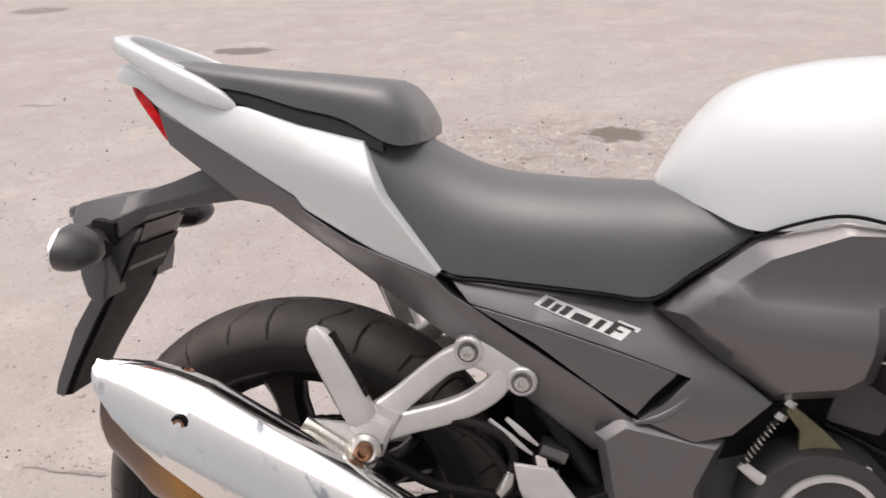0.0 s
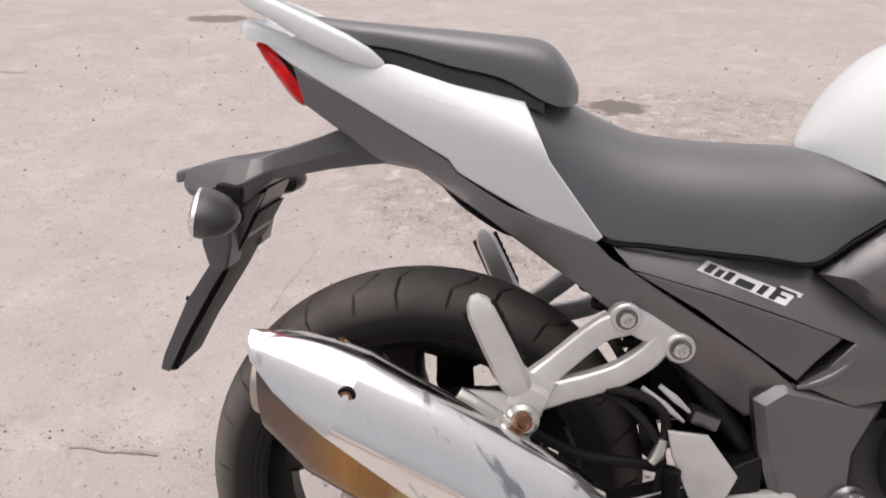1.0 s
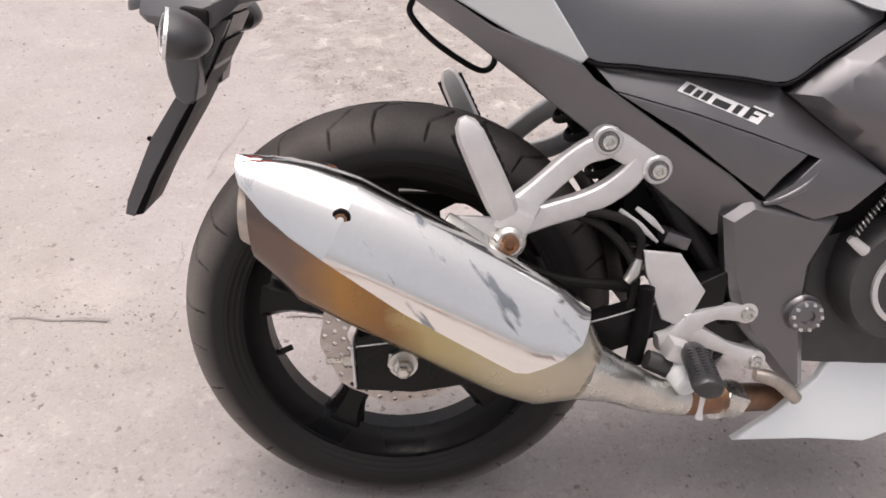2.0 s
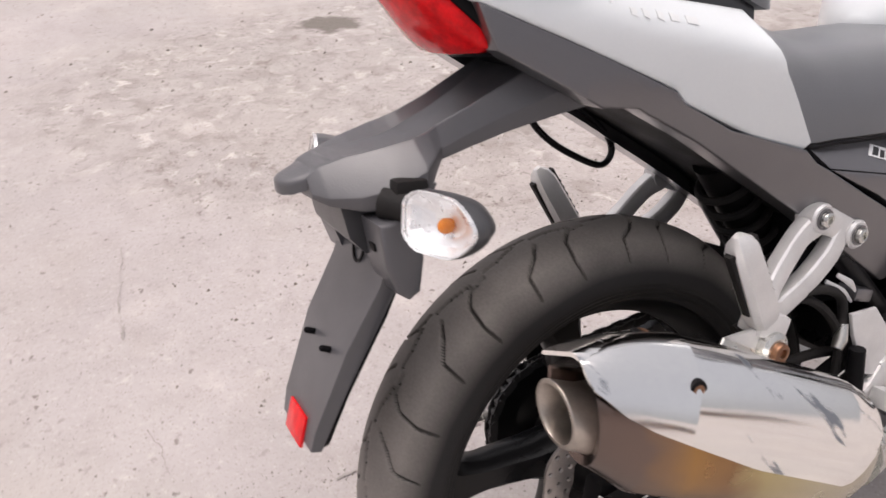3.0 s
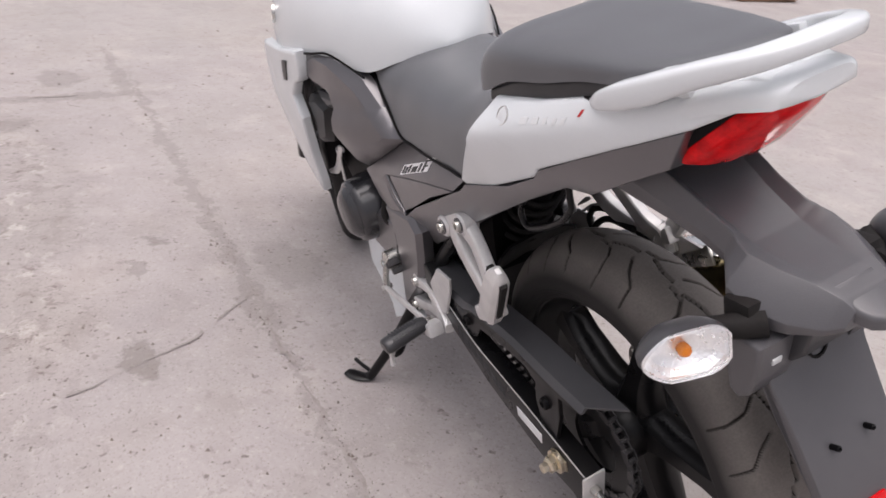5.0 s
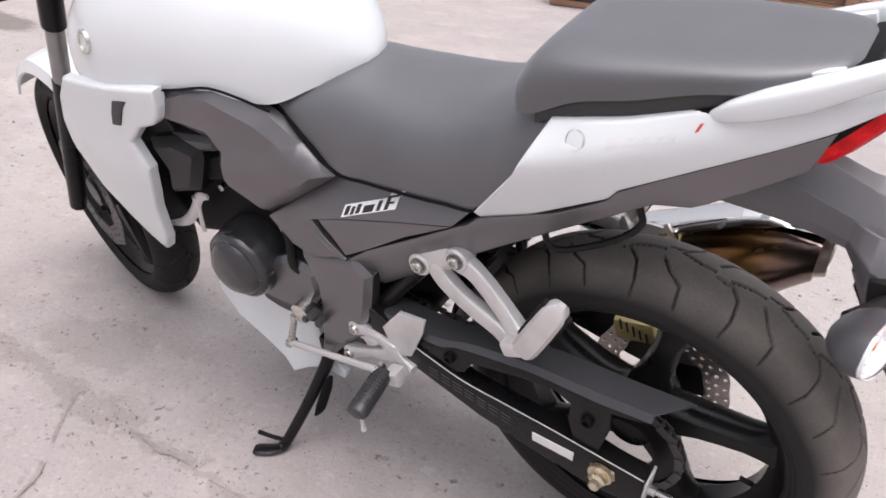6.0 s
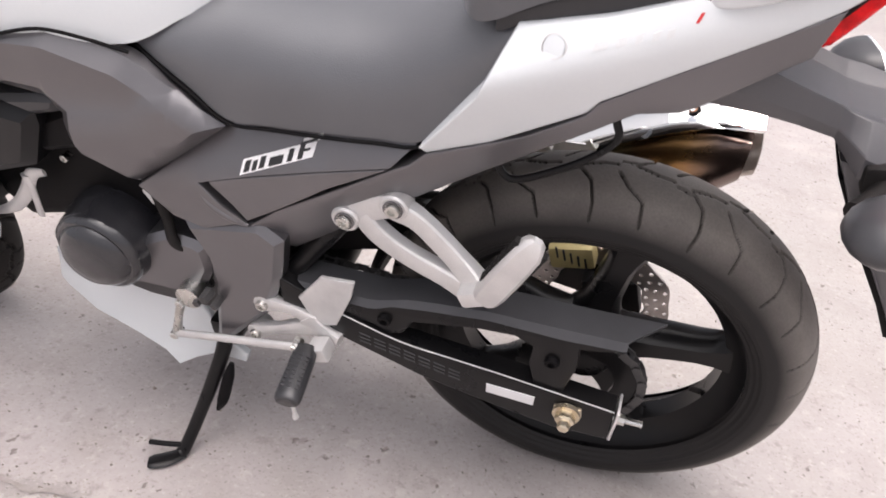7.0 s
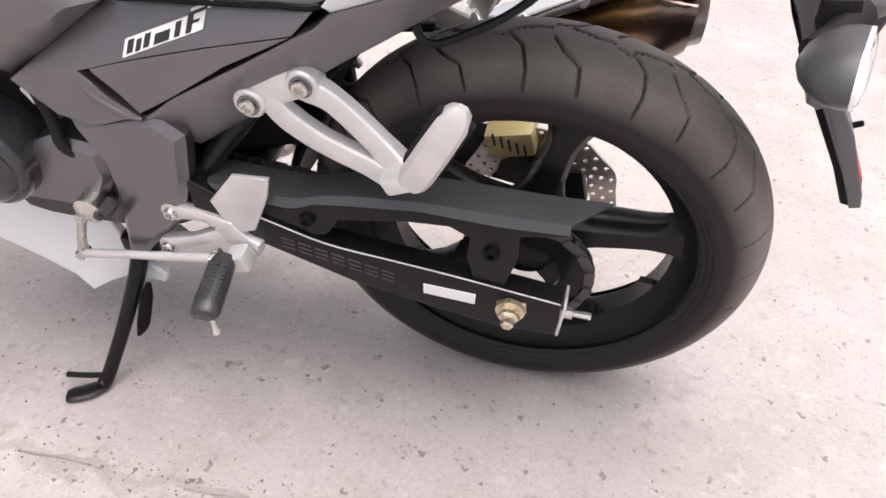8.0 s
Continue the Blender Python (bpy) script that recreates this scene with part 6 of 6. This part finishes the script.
def front_end():
    e = new("front_fork")
    e.parent = bike
    for s in (1, -1):
        bm = tube(bmesh.new(), [(1.345 + s * 0.02, s * 0.093, 0.28), (1.18 + s * 0.02, s * 0.093, 0.64)], 0.0195, 14, 1)
        part("slider", bm, SATIN, e)
        bm = tube(bmesh.new(), [(1.18 + s * 0.02, s * 0.093, 0.64), (1.06 + s * 0.02, s * 0.093, 0.92)], 0.0175, 14, 1)
        part("stanchion", bm, FORK, e, "satin grey fork tube")
        bm = tube(bmesh.new(), [(1.128 + s * 0.02, s * 0.093, 0.762), (1.06 + s * 0.02, s * 0.093, 0.92)], 0.0225, 14, 1)
        part("fork_clamp", bm, SATIN, e)
        # white shroud beside the radiator
        poly = [(0.978, 0.745), (0.864, 0.755), (0.728, 0.780), (0.732, 0.75), (0.741, 0.728), (0.76, 0.712), (0.80, 0.696), (0.837, 0.660), (0.814, 0.615), (0.838, 0.55), (0.856, 0.51), (0.873, 0.43), (0.893, 0.396), (0.905, 0.402), (0.925, 0.416), (0.961, 0.45), (1.024, 0.502), (1.049, 0.584), (1.047, 0.645), (1.02, 0.70)]
        bm = slab(poly, -0.02, 0, s, 0.007, lambda x, z: 0.205 - 0.1 * max(0, x - 0.95) - 0.12 * max(0, 0.6 - z), 0.03)
        sh = part("radiator_shroud", bm, WHITE, bike, "white painted radiator shroud")
        bm = slab([(0.843, 0.736), (0.807, 0.743), (0.822, 0.728), (0.830, 0.715), (0.844, 0.692), (0.866, 0.688), (0.858, 0.71)], 0.2, 0.2075, s, 0.001)
        part("shroud_slot", bm, INK, sh)
    bm = bmesh.new()
    rings = []
    for k in range(19):
        f = radians(38 + 84 * k / 18)
        c, sn = math.cos(f), math.sin(f)
        rings.append([Vector((1.33 + r * c * 0.978 + y * 0.2, y - 0.2 * r * c, 0.30 + r * sn)) for r, y in ((0.30, -0.07), (0.325, -0.06), (0.335, 0), (0.325, 0.06), (0.30, 0.07), (0.297, 0.065), (0.32, 0.055), (0.33, 0), (0.32, -0.055), (0.297, -0.065))])
    skin(bm, rings)
    part("front_mudguard", bm, WHITE, bike, "white front mudguard")
    bm = bmesh.new()
    box(bm, (0.90, 0, 0.55), (0.05, 0.3, 0.26), (0, -20, 0), 0.008)
    part("radiator", bm, BLACK, bike)
    # coil box in the gap behind the shroud: a faceted case, its top and a lower block
    bm = slab([(0.836, 0.652), (0.768, 0.674), (0.704, 0.668), (0.706, 0.646), (0.740, 0.577), (0.820, 0.547), (0.806, 0.606)], 0.07, 0.182, 1, 0.014, segs=1)
    coil = part("coil_cover", bm, BOXBLACK, bike, "black faceted coil cover")
    # top of the box, its light put into a lighter colour
    bm = slab([(0.772, 0.680), (0.700, 0.694), (0.650, 0.702), (0.664, 0.676), (0.702, 0.664)], 0.07, 0.176, 1, 0.008, segs=1)
    part("top_face", bm, CARRIER, coil, "top face in a lighter dark grey, as lit")
    bm = slab([(0.735, 0.640), (0.666, 0.672), (0.650, 0.640), (0.658, 0.612), (0.744, 0.584)], 0.07, 0.158, 1, 0.010, segs=1)
    part("lower_block", bm, BLACK, coil)
    bm = slab([(0.900, 0.620), (0.845, 0.700), (0.818, 0.704), (0.782, 0.655), (0.84, 0.625)], 0.10, 0.150, 1, 0.004)
    part("inner_plate", bm, ENGINE, bike, "plain dark grey inner plate")
    bolt(bike, (0.712, 0.146, 0.579), 1, 0.006, STEEL)
    # black filler added for the dark void under the knee panel
    bm = slab([(0.84, 0.70), (0.74, 0.715), (0.67, 0.70), (0.66, 0.64), (0.70, 0.60), (0.84, 0.61)], 0.06, 0.135, 1, 0.006)
    part("knee_gap_fill", bm, BLACK, bike)
    # black block added to stand in for the dark depth round the engine
    bm = slab([(0.86, 0.70), (0.62, 0.72), (0.57, 0.60), (0.585, 0.49), (0.64, 0.455), (0.74, 0.445), (0.80, 0.42), (0.87, 0.40), (0.91, 0.44), (0.92, 0.53)], -0.10, 0.112, 1, 0.02)
    part("engine_gap_fill", bm, BLACK, bike)
    h = new("handlebar")
    h.parent = bike
    bm = tube(bmesh.new(), [(0.93, 0.36, 1.0), (1.0, 0.24, 1.02), (1.06, 0.08, 1.0), (1.06, -0.08, 1.0), (1.0, -0.24, 1.02), (0.93, -0.36, 1.0)], 0.011, 12, 5)
    part("bar", bm, SATIN, h)
    for s in (1, -1):
        bm = tube(bmesh.new(), [(0.985, s * 0.262, 1.017), (0.93, s * 0.36, 1.0), (0.925, s * 0.37, 0.998)], [0.0165, 0.0165, 0.014], 14, 3)
        part("grip", bm, RUBBER, h)
        bm = tube(bmesh.new(), [(1.02, s * 0.24, 1.01), (1.03, s * 0.30, 1.0), (0.985, s * 0.38, 0.985)], 0.006, 8, 4)
        part("lever", bm, SATIN, h)
        bm = bmesh.new()
        box(bm, (1.0, s * 0.225, 1.02), (0.04, 0.045, 0.05), (0, 0, 0), 0.008)
        part("switch_box", bm, BLACK, h)
    bm = bmesh.new()
    box(bm, (1.13, 0, 0.93), (0.1, 0.18, 0.12), (0, -20, 0), 0.03)
    part("headlamp_shell", bm, WHITE, bike, "white headlamp shell")


front_end()


def decal(s):
    """Slanted white lettering-like badge as plain shapes with dark strokes."""
    y = 0.1585
    a, b = Vector((0.333, 0, 0.674)), Vector((0.434, 0, 0.637))
    if s > 0:
        a, b = Vector((0.437, 0, 0.629)), Vector((0.339, 0, 0.672))
    d = (b - a).normalized()
    up = Vector((d.z, 0, -d.x)) * (-1 if d.x > 0 else 1)
    up = up if up.z > 0 else -up
    L = (b - a).length
    e = new("badge")
    e.parent = bike
    tagged(e, "slanted white and black badge on the side panel")

    def quad(name, x0, x1, z0, z1, dy, m, slant=0.55):
        pts = [a + d * (x + slant * z) + up * z * 0.82 for x, z in ((x0, z0), (x1, z0), (x1, z1), (x0, z1))]
        bm = slab([(p.x, p.z) for p in pts], 0.0, 0.0050 + dy, s, 0, panel_y, 0.012)
        part(name, bm, m, e)

    # one slanted white field with dark blocks of uneven width and a raised tail
    quad("backing", -0.003, 0.97 * L, -0.0098, 0.0072, 0.0, DECAL)
    quad("backing", 0.78 * L, 1.03 * L, 0.0068, 0.0128, 0.0, DECAL)
    for x0, x1, z0, z1 in ((0.02, 0.10, -0.0074, 0.0052), (0.135, 0.20, -0.0080, 0.0030), (0.235, 0.31, -0.0074, 0.0052), (0.37, 0.56, -0.0078, 0.0018), (0.62, 0.69, -0.0078, 0.0056), (0.76, 0.83, -0.0082, 0.0100), (0.83, 0.98, 0.0070, 0.0100), (0.83, 0.91, -0.0010, 0.0016)):
        quad("stroke", x0 * L, x1 * L, z0, z1, 0.0008, INK)


decal(1)
decal(-1)


def tail_marks(s):
    """Worn pale print on the tail panel, and on one side the seat lock."""
    on = lambda x, z: tail_y(x, z)
    bars = [(0.045, 0.033), (0.026, 0.017), (0.010, 0.004), (-0.004, -0.010), (-0.016, -0.022)]
    for x0, x1 in bars:
        z = 0.858 - 0.22 * x0
        bm = slab([(x0, z), (x1, z + 0.003), (x1, z + 0.010), (x0, z + 0.007)], -0.002, 0.0004, s, 0, on, 0.006)
        part("worn_print", bm, PALE, bike)
    bm = slab([(-0.037, 0.876), (-0.040, 0.877), (-0.043, 0.885), (-0.040, 0.884)], -0.004, 0.0008, s, 0, on, 0.02)
    part("red_dash", bm, REDINK if s > 0 else PALE, bike)
    if s > 0:
        c, ax = (0.080, tail_y(0.08, 0.847) + 0.001, 0.847), (0.1, 1, 0.5)
        bm = bmesh.new()
        hoop(bm, c, ax, 0.0108, 0.0010, 0.0008)
        lock = part("seat_lock", bm, ALU, bike, "ringed seat lock")
        bm = bmesh.new()
        lathe(bm, [(0.0004, -0.006), (0.0100, -0.006), (0.0100, 0.0004), (0.0004, 0.001)], c, seg=24, m=align(ax))
        part("lock_face", bm, WHITE, lock)


tail_marks(1)
tail_marks(-1)


# ---- far edge of the yard ----
def pallet(at, turn):
    e = new("pallet")
    e.matrix_world = pose(*at, 0, 0, turn)
    tagged(e, "weathered wooden pallet lying on the concrete", "pallet", "pallets by the yard edge")
    for k in range(5):
        bm = bmesh.new()
        box(bm, (0, -0.4 + 0.2 * k, 0.13), (1.2, 0.12, 0.022), (0, 0, 0), 0.002)
        part("board", bm, WOOD, e)
    for x in (-0.55, 0, 0.55):
        bm = bmesh.new()
        box(bm, (x, 0, 0.06), (0.1, 1.0, 0.115), (0, 0, 0), 0.003)
        part("bearer", bm, WOOD, e)


for at, turn in (((1.15, -7.15, 0), 12), ((1.18, -7.2, 0.142), 9), ((0.1, -8.3, 0), 25), ((-1.4, -8.6, 0), 14)):
    pallet(at, turn)


def rubber_stack(at, turn, layers, size):
    """A stack of dark folded mats and boards."""
    rnd = random.Random(layers + int(at[0] * 10))
    e = new("mat_stack")
    e.matrix_world = pose(*at, 0, 0, turn)
    tagged(e, "stack of dark rubber mats and boards on the concrete", "mat stack", "stacks by the yard edge")
    for k in range(layers):
        bm = bmesh.new()
        box(bm, (rnd.uniform(-0.04, 0.04), rnd.uniform(-0.03, 0.03), 0.03 + 0.06 * k), (size[0] * rnd.uniform(0.9, 1), size[1] * rnd.uniform(0.9, 1), 0.056), (0, 0, rnd.uniform(-4, 4)), 0.012)
        part("mat", bm, DARKBOX if k % 3 else WOOD, e)


rubber_stack((2.25, -5.75, 0), 24, 5, (1.3, 0.8))
rubber_stack((5.35, -5.95, 0), -8, 4, (1.1, 0.8))
rubber_stack((7.3, -5.9, 0), 6, 5, (1.5, 0.9))
